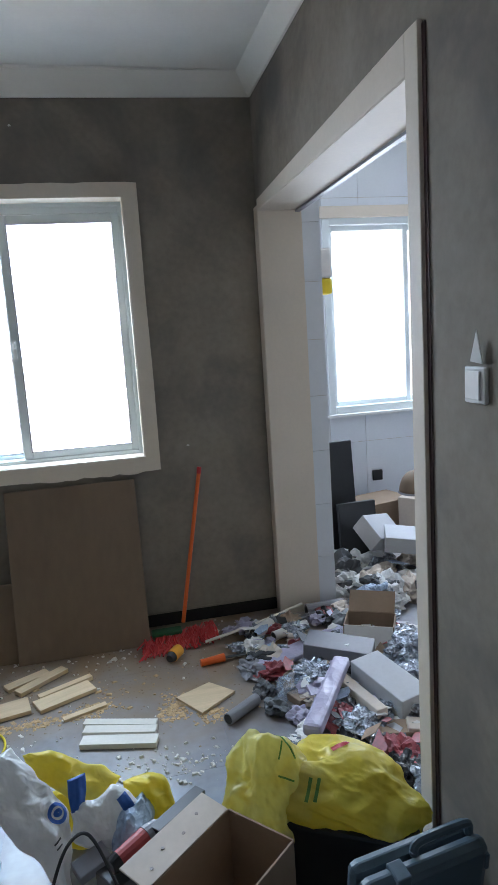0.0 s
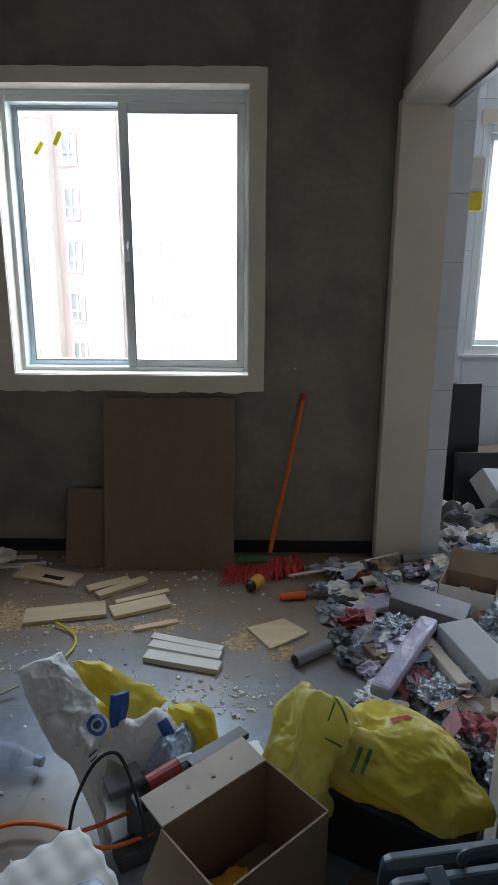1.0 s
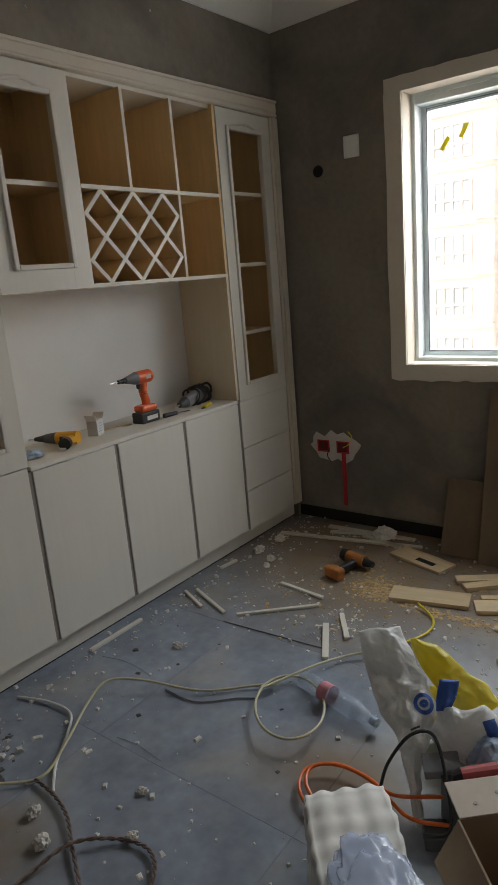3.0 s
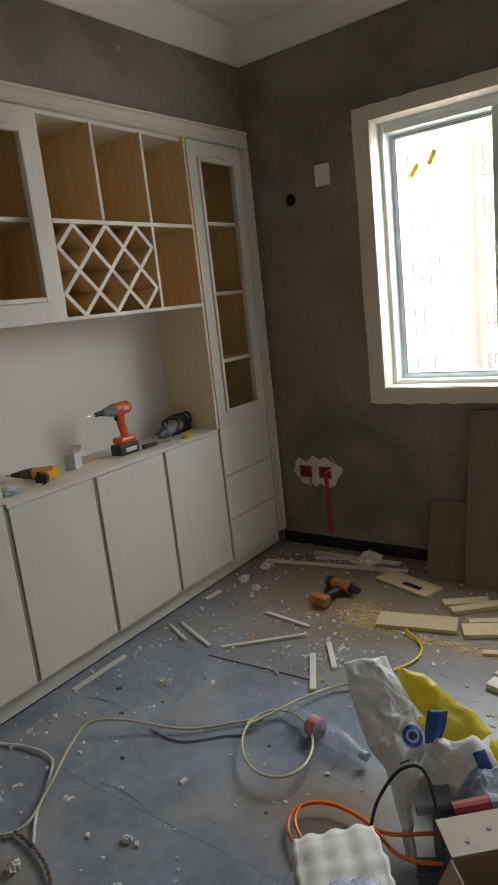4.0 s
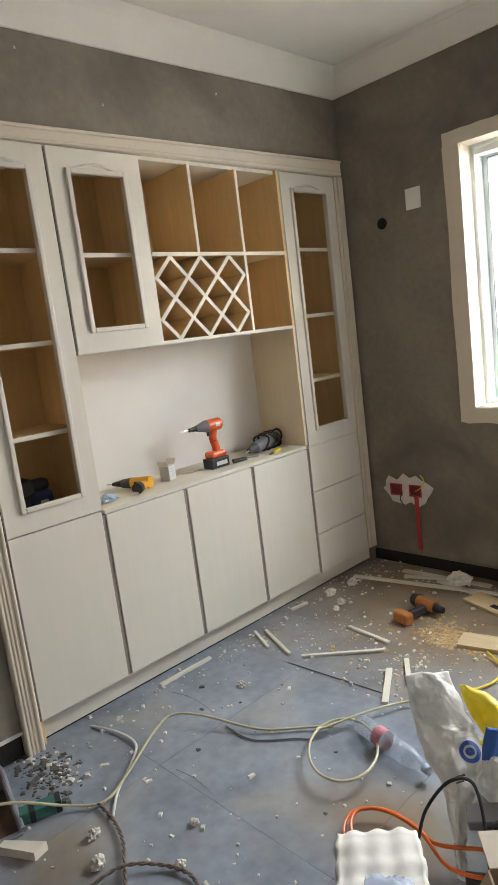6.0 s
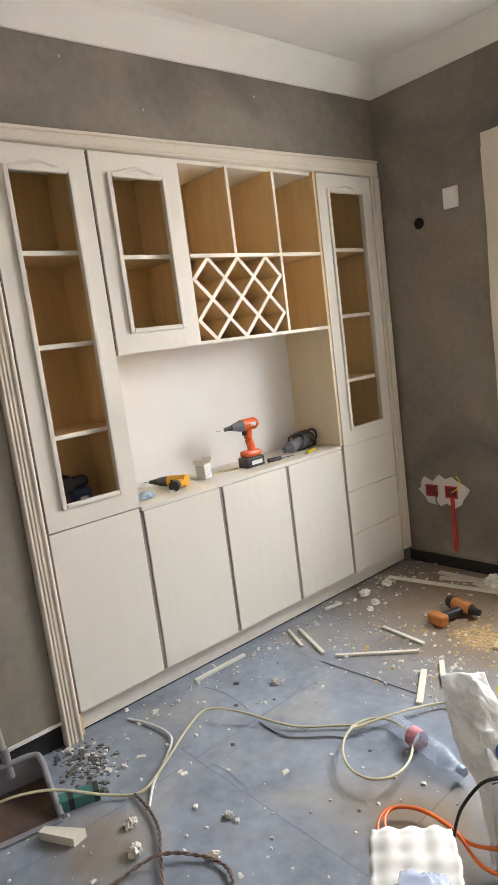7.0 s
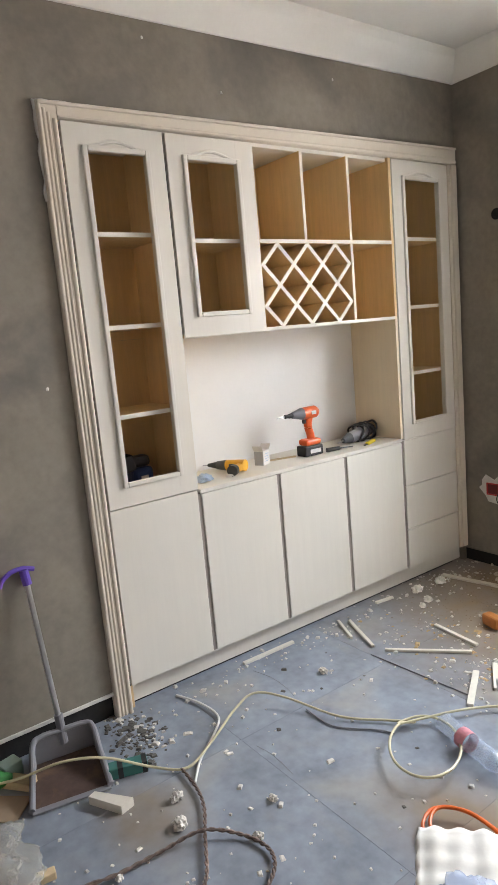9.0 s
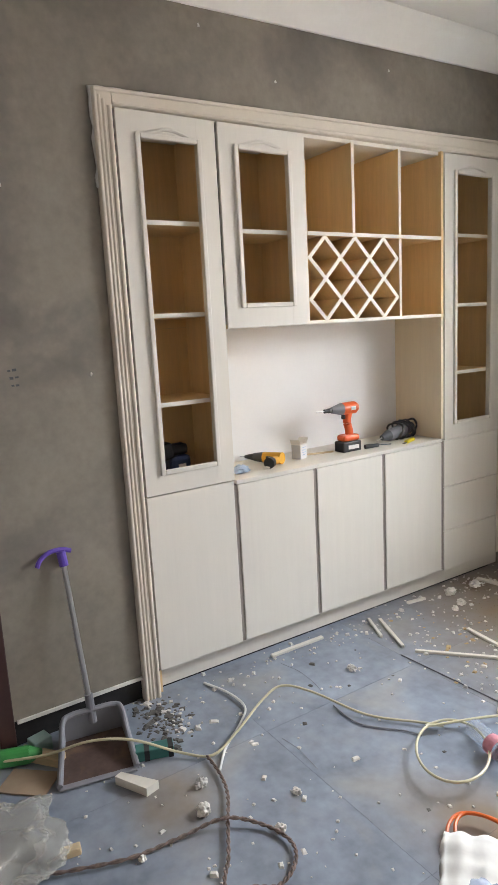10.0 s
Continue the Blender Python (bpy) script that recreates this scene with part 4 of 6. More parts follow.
# kitchen rubbish
kit = random.Random(21)
carton(pose(2.35, 4.62, 0.0, 0, 0, 15), 0.42, 0.3, 0.36, CARD, "brown carton standing in the kitchen rubbish")
carton(pose(2.13, 4.17, 0.22, 38, 10, 30), 0.26, 0.2, 0.12, GREYCARD, "pale carton tipped over on the kitchen rubbish")
carton(pose(2.26, 3.99, 0.20, 8, 6, -20), 0.26, 0.2, 0.10, GREYCARD, "grey open carton lid on the rubbish")
carton(pose(2.62, 4.35, 0.0, 0, 0, 40), 0.34, 0.3, 0.42, CARDPALE, "tall pale carton in the kitchen")
carton(pose(2.55, 3.95, 0.2, 12, -6, 10), 0.3, 0.22, 0.06, GREYCARD, "flat grey carton on the rubbish")
for i in range(44):
    x, y = kit.uniform(1.75, 2.75), kit.uniform(3.55, 4.35)
    m, lb = kit.choice(((SKYBLUE, "crumpled pale blue plastic bag in the rubbish"), (WBAG, "crumpled white plastic bag in the rubbish"), (DARKGREY, "dark plastic scrap in the rubbish"), (WBAG, "crumpled white plastic bag in the rubbish"), (SKYBLUE, "crumpled pale blue plastic bag in the rubbish"), (CARDPALE, "torn pale cardboard scrap in the rubbish")))
    s = kit.uniform(0.05, 0.115)
    lump("rubbish_bag", (x, y, s * 0.55), (s * 1.3, s, s * 0.85), (kit.uniform(-20, 20), kit.uniform(-20, 20), kit.uniform(0, 360)), i + 2, m, lb, "rubbish", 0.34, 2.2, 4, group="kitchen rubbish")

own = bmesh.new()
bmesh.ops.create_uvsphere(own, u_segments=28, v_segments=18, radius=1)
for v in own.verts:
    v.co = Vector((v.co.x * 0.108, v.co.y * 0.108, max(v.co.z, 0) * 0.15 + 0.008))
t = thing("upturned_bowl", (2.552, 4.42, 0.4215), "brown plastic bowl turned over on a carton", "bowl")
part("bowl", own, BROWNBOARD, t, smooth=True)
part("rim", cyl((0, 0, 0), (0, 0, 0.012), 0.117, 0.112, seg=28), GREYPL, t, "pale rim")

# ---- rubbish in the doorway ----
carton(pose(1.575, 2.72, 0.035, 4, -3, 15), 0.15, 0.34, 0.10, GREYCARD, "long white box lying in the rubbish")
carton(pose(1.70, 3.22, 0.0, 0, 0, -28), 0.24, 0.16, 0.14, CARD, "small open brown carton among the rubbish", True, flaps=(("-y", 0.1, -70, SKIN), ("+y", 0.12, 40, CARD)))
carton(pose(1.49, 3.10, 0.03, 8, 4, -30), 0.32, 0.13, 0.09, GREYPL, "grey plastic-wrapped box in the rubbish")
carton(pose(1.44, 2.70, 0.0, 0, 0, 12), 0.05, 0.30, 0.09, CARDPALE, "narrow pale carton on edge")
carton(pose(1.46, 2.50, 0.0, 0, 0, -12), 0.2, 0.09, 0.05, CARD, "flattened brown carton scrap")
carton(pose(1.60, 2.46, 0.0, 0, 5, -18), 0.14, 0.08, 0.06, CARDPALE, "flattened pale carton scrap")
carton(pose(1.24, 2.86, 0.0, 0, 0, 24), 0.12, 0.09, 0.035, CARD, "small brown carton scrap")


def bar(name, p, q, w, t, material, label, category, group="", bev=0.0015, lift=0.0, roll=0.0):
    """A plank or stick lying from p to q."""
    p, q = Vector((p[0], p[1], 0)), Vector((q[0], q[1], 0))
    d = q - p
    at = Matrix.Translation(((p + q) / 2) + Vector((0, 0, lift))) @ Matrix.Rotation(math.atan2(d.y, d.x), 4, "Z") @ Matrix.Rotation(roll, 4, "X")
    return solid(name, B(-d.length / 2, d.length / 2, -w / 2, w / 2, 0, t, bev), material, at, label, category, group)


bar("film_roll", (1.15, 2.46), (1.44, 2.92), 0.075, 0.05, LAVENDER, "long lavender plastic strip across the rubbish", "plastic strip", lift=0.09, bev=0.015)
bar("film_sheet", (1.10, 3.12), (1.62, 3.36), 0.12, 0.03, LAVENDER, "crumpled lavender film strip", "plastic strip", lift=0.02, bev=0.012)
bar("film_sheet", (1.28, 3.02), (1.70, 3.18), 0.10, 0.03, LAVENDER, "crumpled lavender film strip", "plastic strip", lift=0.02, bev=0.012)
bar("metal_strip", (1.22, 2.45), (1.40, 2.38), 0.05, 0.03, WHITEPL, "white plastic profile offcut", "profile", lift=0.01)
bar("metal_strip", (1.30, 2.34), (1.50, 2.30), 0.04, 0.025, WHITEPL, "white plastic profile offcut", "profile")
bar("metal_strip", (1.42, 3.18), (1.52, 3.05), 0.02, 0.015, STEEL, "thin shiny metal strip", "profile", lift=0.1)


def pipe(p, q, r, z, material, label, cap=BLACK):
    t = thing("cardboard_tube", (0, 0, 0), label, "tube")
    part("tube", cyl((*p, z), (*q, z), r, seg=18), material, t)
    d = (Vector((*p, z)) - Vector((*q, z))).normalized()
    # the tube is solid; a black disc paints the shade of its hollow
    part("end", cyl(Vector((*p, z)) + d * 0.001, Vector((*p, z)) - d * 0.01, r * 0.82, seg=18), cap, t, "black disc for the shaded hollow end")
    return t


pipe((1.155, 3.47), (1.27, 3.56), 0.032, 0.034, SKIN, "pale cardboard tube with a black disc for the shaded hollow end")
pipe((1.50, 3.655), (1.72, 3.66), 0.034, 0.036, GREYPL, "grey cardboard tube with a black disc for the shaded hollow end")
pipe((0.89, 2.775), (1.035, 2.885), 0.025, 0.026, GREYPL, "grey sealant tube lying on the floor")
pipe((1.25, 3.42), (1.45, 3.50), 0.025, 0.03, SKIN, "pale cardboard tube offcut")
solid("pole", tube([(0.905, 3.50, 0.02), (1.2, 3.58, 0.04), (1.48, 3.67, 0.07)], 0.008), WHITEWOOD, (0, 0, 0), "thin pale rod lying across the rubbish", "rod")

door_r = random.Random(8)
# black and dark grey scraps also stand in for shaded gaps in the heap
kinds = ((FOIL, "shiny crumpled plastic wrapping"), (FOIL, "shiny crumpled plastic wrapping"), (LAVENDER, "crumpled lavender film"), (CARDPALE, "torn cardboard scrap"), (SCRAPRED, "small red packaging scrap"), (GREYPL, "crumpled grey plastic scrap"), (BLACK, "dark crumpled scrap filling shaded gaps"), (CARD, "torn brown cardboard scrap"), (BLACK, "dark crumpled scrap filling shaded gaps"), (SKIN, "crumpled paper scrap"), (DARKGREY, "dark grey plastic scrap"))
for i in range(120):
    u, v_ = door_r.random(), door_r.random()
    x = 1.06 + 0.85 * u
    y = 2.28 + 1.35 * v_
    if x < 1.12 and y < 3.0:
        y += 0.5
    m, lb = kinds[i % len(kinds)]
    s = door_r.uniform(0.025, 0.06)
    lump("packaging_scrap", (x, y, s * 0.5), (s * door_r.uniform(1.0, 1.8), s, s * 0.6), (door_r.uniform(-15, 15), 0, door_r.uniform(0, 360)), i + 40, m, lb + " in the doorway rubbish", "rubbish", 0.38, 2.4, 3, group="doorway rubbish")
for x, y, s, m, lb in ((1.31, 2.97, 0.075, FOIL, "shiny crumpled clear wrapping"), (1.16, 3.08, 0.05, SCRAPRED, "red and clear crumpled packet"), (1.36, 2.55, 0.07, FOIL, "shiny crumpled clear wrapping"),
                       (1.62, 2.62, 0.08, FOIL, "shiny crumpled clear wrapping"), (1.85, 3.0, 0.12, FOIL, "large clear crumpled plastic bag"), (1.75, 2.75, 0.1, FOIL, "large clear crumpled plastic bag"), (1.22, 2.92, 0.06, CLEARPL, "clear crumpled plastic"),
                       (1.33, 2.66, 0.05, SCRAPRED, "small red packet"), (1.45, 2.36, 0.06, SCRAPRED, "flattened red packet"), (1.50, 2.16, 0.07, FOIL, "shiny crumpled clear wrapping"), (1.42, 2.27, 0.06, BLACK, "dark crumpled scrap filling shaded gaps")):
    lump("packaging_scrap", (x, y, s * 0.55), (s * 1.3, s, s * 0.65), (0, 0, x * 300), x * 9 + y, m, lb + " in the rubbish", "rubbish", 0.4, 2.6, 4, group="doorway rubbish")

flat_r = random.Random(17)


def flat_scrap(x, y, z, size, material, label, group):
    """A torn flat piece of wrapping or card, lying tilted on the heap."""
    n_ = flat_r.choice((4, 5, 6))
    pts = [(size * flat_r.uniform(0.7, 1.2) * math.cos(2 * math.pi * k / n_), size * flat_r.uniform(0.35, 0.75) * math.sin(2 * math.pi * k / n_)) for k in range(n_)]
    at = pose(x, y, z, flat_r.uniform(-22, 22), flat_r.uniform(-22, 22), flat_r.uniform(0, 360))
    solid("torn_scrap", prism(pts, 0.002), material, at, label, "rubbish", group)


flats = ((SKIN, "torn white paper scrap on the rubbish"), (LAVENDER, "torn lavender film scrap on the rubbish"), (SKYBLUE, "torn pale blue film scrap on the rubbish"), (FOIL, "shiny torn wrapping on the rubbish"),
         (SCRAPRED, "torn red packaging scrap on the rubbish"), (BLACK, "torn black plastic scrap on the rubbish"), (CARD, "torn brown cardboard scrap on the rubbish"), (GREYCARD, "torn grey card scrap on the rubbish"))
for i in range(110):
    x, y = flat_r.uniform(1.10, 1.95), flat_r.uniform(2.25, 3.6)
    if x < 1.25 and y < 2.9:
        x += 0.25
    m, lb = flats[i % len(flats)]
    flat_scrap(x, y, flat_r.uniform(0.03, 0.075), flat_r.uniform(0.03, 0.075), m, lb, "doorway rubbish")
for i in range(56):
    m, lb = flats[(0, 2, 0, 2, 7, 3, 5)[i % 7]]
    flat_scrap(flat_r.uniform(1.8, 2.7), flat_r.uniform(3.6, 4.35), flat_r.uniform(0.05, 0.13), flat_r.uniform(0.04, 0.10), m, lb, "kitchen rubbish")

# ---- things along the window wall ----
t = thing("leaning_board", pose(0.30, 3.60, 0, -12.5, 0, 0.8), "large brown hardboard sheet leaning on the wall", "board")
part("sheet", B(-0.33, 0.33, -0.009, 0.009, 0.0, 0.875, 0.002), BROWNBOARD, t)
t = thing("leaning_board", pose(-0.14, 3.63, 0, -20, 0, 0), "small brown board leaning beside the large sheet", "board")
part("sheet", B(-0.10, 0.16, -0.009, 0.009, 0.0, 0.40, 0.002), BROWNBOARD, t)
t = thing("broom", (0, 0, 0), "orange-handled broom with red bristles against the wall", "broom")
part("handle", cyl((0.815, 3.69, 0.06), (0.975, 3.785, 0.86), 0.011, seg=12), ORANGE, t)
part("end_cap", cyl((0.973, 3.784, 0.85), (0.979, 3.787, 0.885), 0.012, seg=12), RED, t)
part("head", B(0.64, 0.80, 3.61, 3.67, 0.03, 0.055, 0.008), DARKGREEN, t, "green broom head")
own = bmesh.new()
br = random.Random(2)
for i in range(320):
    a, b = br.uniform(0.60, 0.98), br.uniform(3.46, 3.63)
    b += (a - 0.6) * 0.25
    cyl((a, b, br.uniform(0.02, 0.04)), (a + br.uniform(-0.05, 0.03), b - br.uniform(0.02, 0.05), 0.006), 0.005, seg=4, bm=own)
part("bristles", own, RED, t, "red bristles")
t = thing("spray_can", (0, 0, 0), "small amber can on the floor", "can")
part("body", cyl((0.72, 3.38, 0.03), (0.76, 3.44, 0.03), 0.03, seg=16), AMBER, t)
part("cap", cyl((0.706, 3.36, 0.03), (0.72, 3.38, 0.03), 0.018, 0.028, seg=16), BLACK, t)
t = thing("orange_handle_tool", (0, 0, 0), "orange-handled hand tool on the floor", "tool")
part("handle", cyl((0.85, 3.29, 0.018), (0.97, 3.31, 0.018), 0.017, 0.02, seg=12), ORANGE, t)
part("blade", B(0.97, 1.08, 3.305, 3.325, 0.012, 0.016), DARKGREY, t)
# cordless drill lying on the floor
t = thing("cordless_drill", pose(-0.55, 3.30, 0.03, 0, 0, -14), "dusty orange and black drill lying on the floor", "drill")
part("body", cyl((-0.06, 0, 0.01), (0.05, 0, 0.01), 0.034, 0.03, seg=16), DUSTOR, t)
part("rear_cap", cyl((-0.10, 0, 0.01), (-0.06, 0, 0.01), 0.03, 0.036, seg=16), BLACK, t)
part("chuck", cyl((0.05, 0, 0.01), (0.10, 0, 0.01), 0.024, 0.016, seg=14), BLACK, t)
part("handle", B(-0.02, 0.02, -0.15, -0.02, -0.02, 0.018, 0.01), BLACK, t)
part("battery", B(-0.05, 0.05, -0.20, -0.145, -0.028, 0.03, 0.012), DUSTOR, t)

# planks and offcuts
P = "raw pine plank offcut lying on the floor"
for p, q, w_, th, lf in (((-0.275, 3.105), (0.065, 3.185), 0.125, 0.018, 0.0), ((0.098, 3.15), (0.335, 3.265), 0.10, 0.018, 0.0), ((0.0, 3.30), (0.20, 3.47), 0.055, 0.02, 0.0),
                         ((-0.06, 3.36), (0.12, 3.47), 0.06, 0.018, 0.0), ((0.10, 3.23), (0.33, 3.35), 0.035, 0.02, 0.0), ((0.22, 3.02), (0.40, 3.09), 0.03, 0.012, 0.0)):
    bar("wood_plank", p, q, w_, th, RAWWOOD, P, "plank", "pine offcuts", lift=lf + 0.001)
own = B(-0.165, 0.165, -0.065, 0.065, 0, 0.014, 0.001)
solid("wood_plank", own, RAWWOOD, pose(-0.29, 3.505, 0.001, 0, 0, -19), "pine offcut with a slot, lying on the floor", "plank", "pine offcuts")
# thin dark plate on top paints the shade inside the slot
solid("plank_slot", B(-0.06, 0.05, -0.02, 0.012, 0, 0.0012), HOLE_SHADE, pose(-0.25, 3.475, 0.0152, 0, 0, -19), "dark plate for the shade of a slot in a pine offcut", "slot")
for p, q, w_, lf in (((0.302, 2.825), (0.600, 2.745), 0.062, 0.0), ((0.31, 2.90), (0.60, 2.815), 0.05, 0.0), ((0.31, 2.955), (0.605, 2.86), 0.04, 0.001)):
    bar("pale_plank", p, q, w_, 0.022, WHITEWOOD, "pale planed batten beside two others", "batten", "pale battens", lift=lf)
solid("plywood_square", prism([(-0.13, 0.02), (0.03, 0.10), (0.13, -0.01), (-0.035, -0.135)], 0.012), RAWWOOD, (0.832, 3.012, 0.001), "square plywood offcut lying on the floor", "plywood")
K = "thin white wooden strip on the floor"
for p, q, w_ in (((-0.793, 2.953), (-0.533, 2.919), 0.018), ((-0.80, 2.60), (-0.514, 2.85), 0.016), ((-0.276, 2.498), (-0.404, 2.723), 0.026), ((-0.386, 2.83), (-0.268, 2.664), 0.022),
                 ((-1.17, 2.66), (-0.992, 2.577), 0.014), ((-1.13, 2.70), (-0.861, 2.586), 0.016), ((-1.178, 2.948), (-1.16, 3.063), 0.018), ((-1.17, 2.06), (-1.165, 2.354), 0.02),
                 ((-1.16, 3.493), (-0.345, 3.645), 0.03), ((-0.95, 3.70), (-0.42, 3.72), 0.035), ((-0.90, 3.63), (-0.62, 3.72), 0.03), ((-0.7, 3.66), (-0.45, 3.60), 0.03)):
    bar("wood_strip", p, q, w_, 0.012, WHITEWOOD, K, "wood strip", "white strips", lift=0.001)
bar("thin_rod", (-0.82, 2.53), (-0.325, 2.56), 0.006, 0.006, GREYPL, "thin grey rod on the floor", "rod")
lump("plaster_lump", (-0.58, 3.68, 0.03), (0.06, 0.04, 0.04), (0, 0, 20), 3, CRUMB, "broken plaster lump by the wall", "plaster lump", 0.3, 2, 3)
for x, y, s in ((-1.12, 3.22, 0.03), (-1.10, 3.40, 0.03), (-1.0, 3.16, 0.022), (-0.97, 3.08, 0.018), (-0.86, 2.27, 0.018), (-0.62, 1.385, 0.02), (-0.505, 1.335, 0.024), (-0.306, 1.49, 0.015), (-0.45, 1.10, 0.012), (-0.40, 1.62, 0.014)):
    lump("plaster_lump", (x, y, s * 0.5), (s, s * 0.8, s * 0.7), (0, 0, x * 400), x * 5 + 31, CRUMB, "small broken plaster lump on the floor", "plaster lump", 0.4, 2.5, 3, group="plaster lumps")

# ---- loose bits ----
crumbs("plaster_rubble", [(-0.75, 2.95, 0.28, 0.25, 110), (-1.1, 3.5, 0.08, 0.16, 90), (-0.7, 3.66, 0.3, 0.05, 110), (0.55, 2.62, 0.14, 0.05, 90), (0.72, 2.55, 0.06, 0.05, 40), (-0.35, 2.75, 0.12, 0.12, 110),
                          (-0.6, 1.9, 0.45, 0.5, 70), (-0.1, 1.6, 0.35, 0.4, 50), (-1.12, 2.4, 0.05, 0.55, 110), (0.3, 3.5, 0.5, 0.12, 90), (0.1, 2.9, 0.3, 0.2, 60), (-0.4, 1.3, 0.3, 0.25, 40), (0.9, 3.62, 0.3, 0.06, 90)],
       CRUMB, "pale plaster crumbs scattered over the floor", "rubble", 4, (0.0025, 0.0075))
crumbs("plaster_chips", [(-0.65, 1.9, 0.4, 0.45, 40), (-0.85, 2.75, 0.25, 0.3, 30), (-0.1, 2.75, 0.3, 0.25, 20), (-0.25, 1.5, 0.3, 0.3, 22), (0.35, 3.3, 0.5, 0.25, 25)],
       CRUMB, "larger pale plaster chips on the floor", "rubble", 24, (0.0035, 0.0075), 0.7)
crumbs("dark_grit", [(-1.06, 1.45, 0.07, 0.05, 120), (-1.0, 1.42, 0.09, 0.06, 60), (-0.7, 2.2, 0.4, 0.5, 10)], DARKCRUMB, "dark grit swept beside the cabinet", "rubble", 6, (0.004, 0.011), 0.45)
crumbs("white_grit", [(-1.03, 1.45, 0.10, 0.05, 30), (-0.98, 1.5, 0.06, 0.05, 10)], CRUMB, "white plaster bits in the dark grit", "rubble", 7, (0.004, 0.012), 0.7)
crumbs("sawdust", [(-0.30, 3.10, 0.08, 0.05, 420), (0.10, 3.04, 0.14, 0.02, 200), (0.33, 3.06, 0.06, 0.03, 130), (0.68, 2.97, 0.035, 0.05, 160), (-0.42, 3.2, 0.06, 0.05, 120), (0.45, 3.2, 0.15, 0.08, 50), (-0.6, 2.9, 0.2, 0.15, 90), (0.85, 2.87, 0.08, 0.03, 90)],
       SAWDUST, "yellow wood shavings round the pine offcuts", "shavings", 9, (0.003, 0.010), 0.35)

crumbs("fine_dust", [(-0.3, 3.3, 0.45, 0.2, 700), (0.5, 3.25, 0.4, 0.2, 700), (-0.8, 3.3, 0.2, 0.2, 250)], FINEDUST, "thin brown sawdust film on the floor", "dust", 15, (0.0012, 0.0035), 0.15)

# ---- hoses and cords ----
t = thing("air_hose", (0, 0, 0), "cream plastic hose lying in loops on the floor", "hose")
ctr, ua, ub = Vector((-0.217, 2.155, 0)), Vector((-0.112, 0.146, 0)), Vector((0.094, 0.075, 0))
loop = [ctr + math.cos(a) * ua + math.sin(a) * ub + Vector((0, 0, 0.026 + 0.02 * math.sin(a * 0.5) ** 2)) for a in (radians(-20 - 30 * k) for k in range(14))]
part("hose", tube([(-1.15, 0.80, 0.03), (-1.02, 0.98, 0.06), (-0.94, 1.12, 0.10), (-0.87, 1.25, 0.09), (-0.79, 1.40, 0.02), (-0.72, 1.49, 0.012), (-0.77, 1.62, 0.02), (-0.86, 1.80, 0.04), (-0.88, 1.91, 0.05), (-0.78, 1.99, 0.04), (-0.567, 2.079, 0.015), (-0.42, 2.20, 0.012), (-0.34, 2.25, 0.02)] + loop[1:] + [(-0.27, 2.40, 0.03), (-0.205, 2.53, 0.02), (-0.12, 2.60, 0.03)], 0.0048, n=6), HOSE, t)
solid("hose_tail", tube([(-0.05, 2.75, 0.008), (0.0, 2.86, 0.01), (-0.02, 2.97, 0.01), (-0.12, 3.05, 0.02)], 0.005), YEL, (0, 0, 0), "yellow cord end in the shavings", "cord")
solid("electric_cable", tube([(-1.165, 1.70, 0.006), (-1.03, 1.74, 0.01), (-0.90, 1.74, 0.01), (-0.81, 1.655, 0.01), (-0.73, 1.55, 0.01), (-0.64, 1.47, 0.007)], 0.005), WHITECORD, (0, 0, 0), "thin white electric cable curling on the floor", "cord")
solid("grey_cord", tube([(-0.70, 2.03, 0.005), (-0.55, 2.03, 0.005), (-0.42, 2.13, 0.005), (-0.36, 2.16, 0.005)], 0.0032), GREYPL, (0, 0, 0), "thin grey cord on the floor", "cord")

solid("thin_wire", tube([(-1.093, 2.058, 0.003), (-0.992, 2.080, 0.003), (-0.886, 2.075, 0.003), (-0.811, 2.058, 0.003)], 0.001), GREYPL, (0, 0, 0), "thin grey wire offcut on the floor", "wire", "wire offcuts")
solid("thin_wire", tube([(-0.657, 1.748, 0.003), (-0.568, 1.758, 0.003), (-0.450, 1.746, 0.003)], 0.001), GREYPL, (0, 0, 0), "thin grey wire offcut on the floor", "wire", "wire offcuts")


def twisted(pts, name, label):
    """Two strands wound round each other."""
    t = thing(name, (0, 0, 0), label, "cord")
    C = spline(pts, 14)
    for s in (0, math.pi):
        P = []
        for i, p in enumerate(C):
            d = (C[min(i + 1, len(C) - 1)] - C[max(i - 1, 0)]).normalized()
            u = d.cross(Vector((0, 0, 1))).normalized()
            a = i * 0.95 + s
            P.append(p + 0.0034 * (math.cos(a) * u + math.sin(a) * Vector((0, 0, 1))))
        part("strand", tube(P, 0.0034, 6, smooth=False), BROWNCORD, t)


twisted([(-0.73, 1.47, 0.012), (-0.62, 1.46, 0.012), (-0.52, 1.43, 0.012), (-0.42, 1.37, 0.012), (-0.30, 1.30, 0.012), (-0.22, 1.24, 0.012), (-0.05, 1.18, 0.012)], "twisted_cord", "brown twisted two-strand cord on the floor")
twisted([(-0.55, 0.86, 0.012), (-0.47, 1.06, 0.012), (-0.45, 1.22, 0.012), (-0.42, 1.36, 0.028), (-0.34, 1.45, 0.014), (-0.24, 1.48, 0.012), (-0.17, 1.44, 0.012), (-0.14, 1.36, 0.012), (-0.17, 1.26, 0.03), (-0.12, 1.1, 0.012)], "twisted_cord", "brown twisted cord curling into a loop")

# ---- dustpan corner ----
t = thing("dustpan", (0, 0, 0), "grey long-handled dustpan with dust, purple grip", "dustpan")
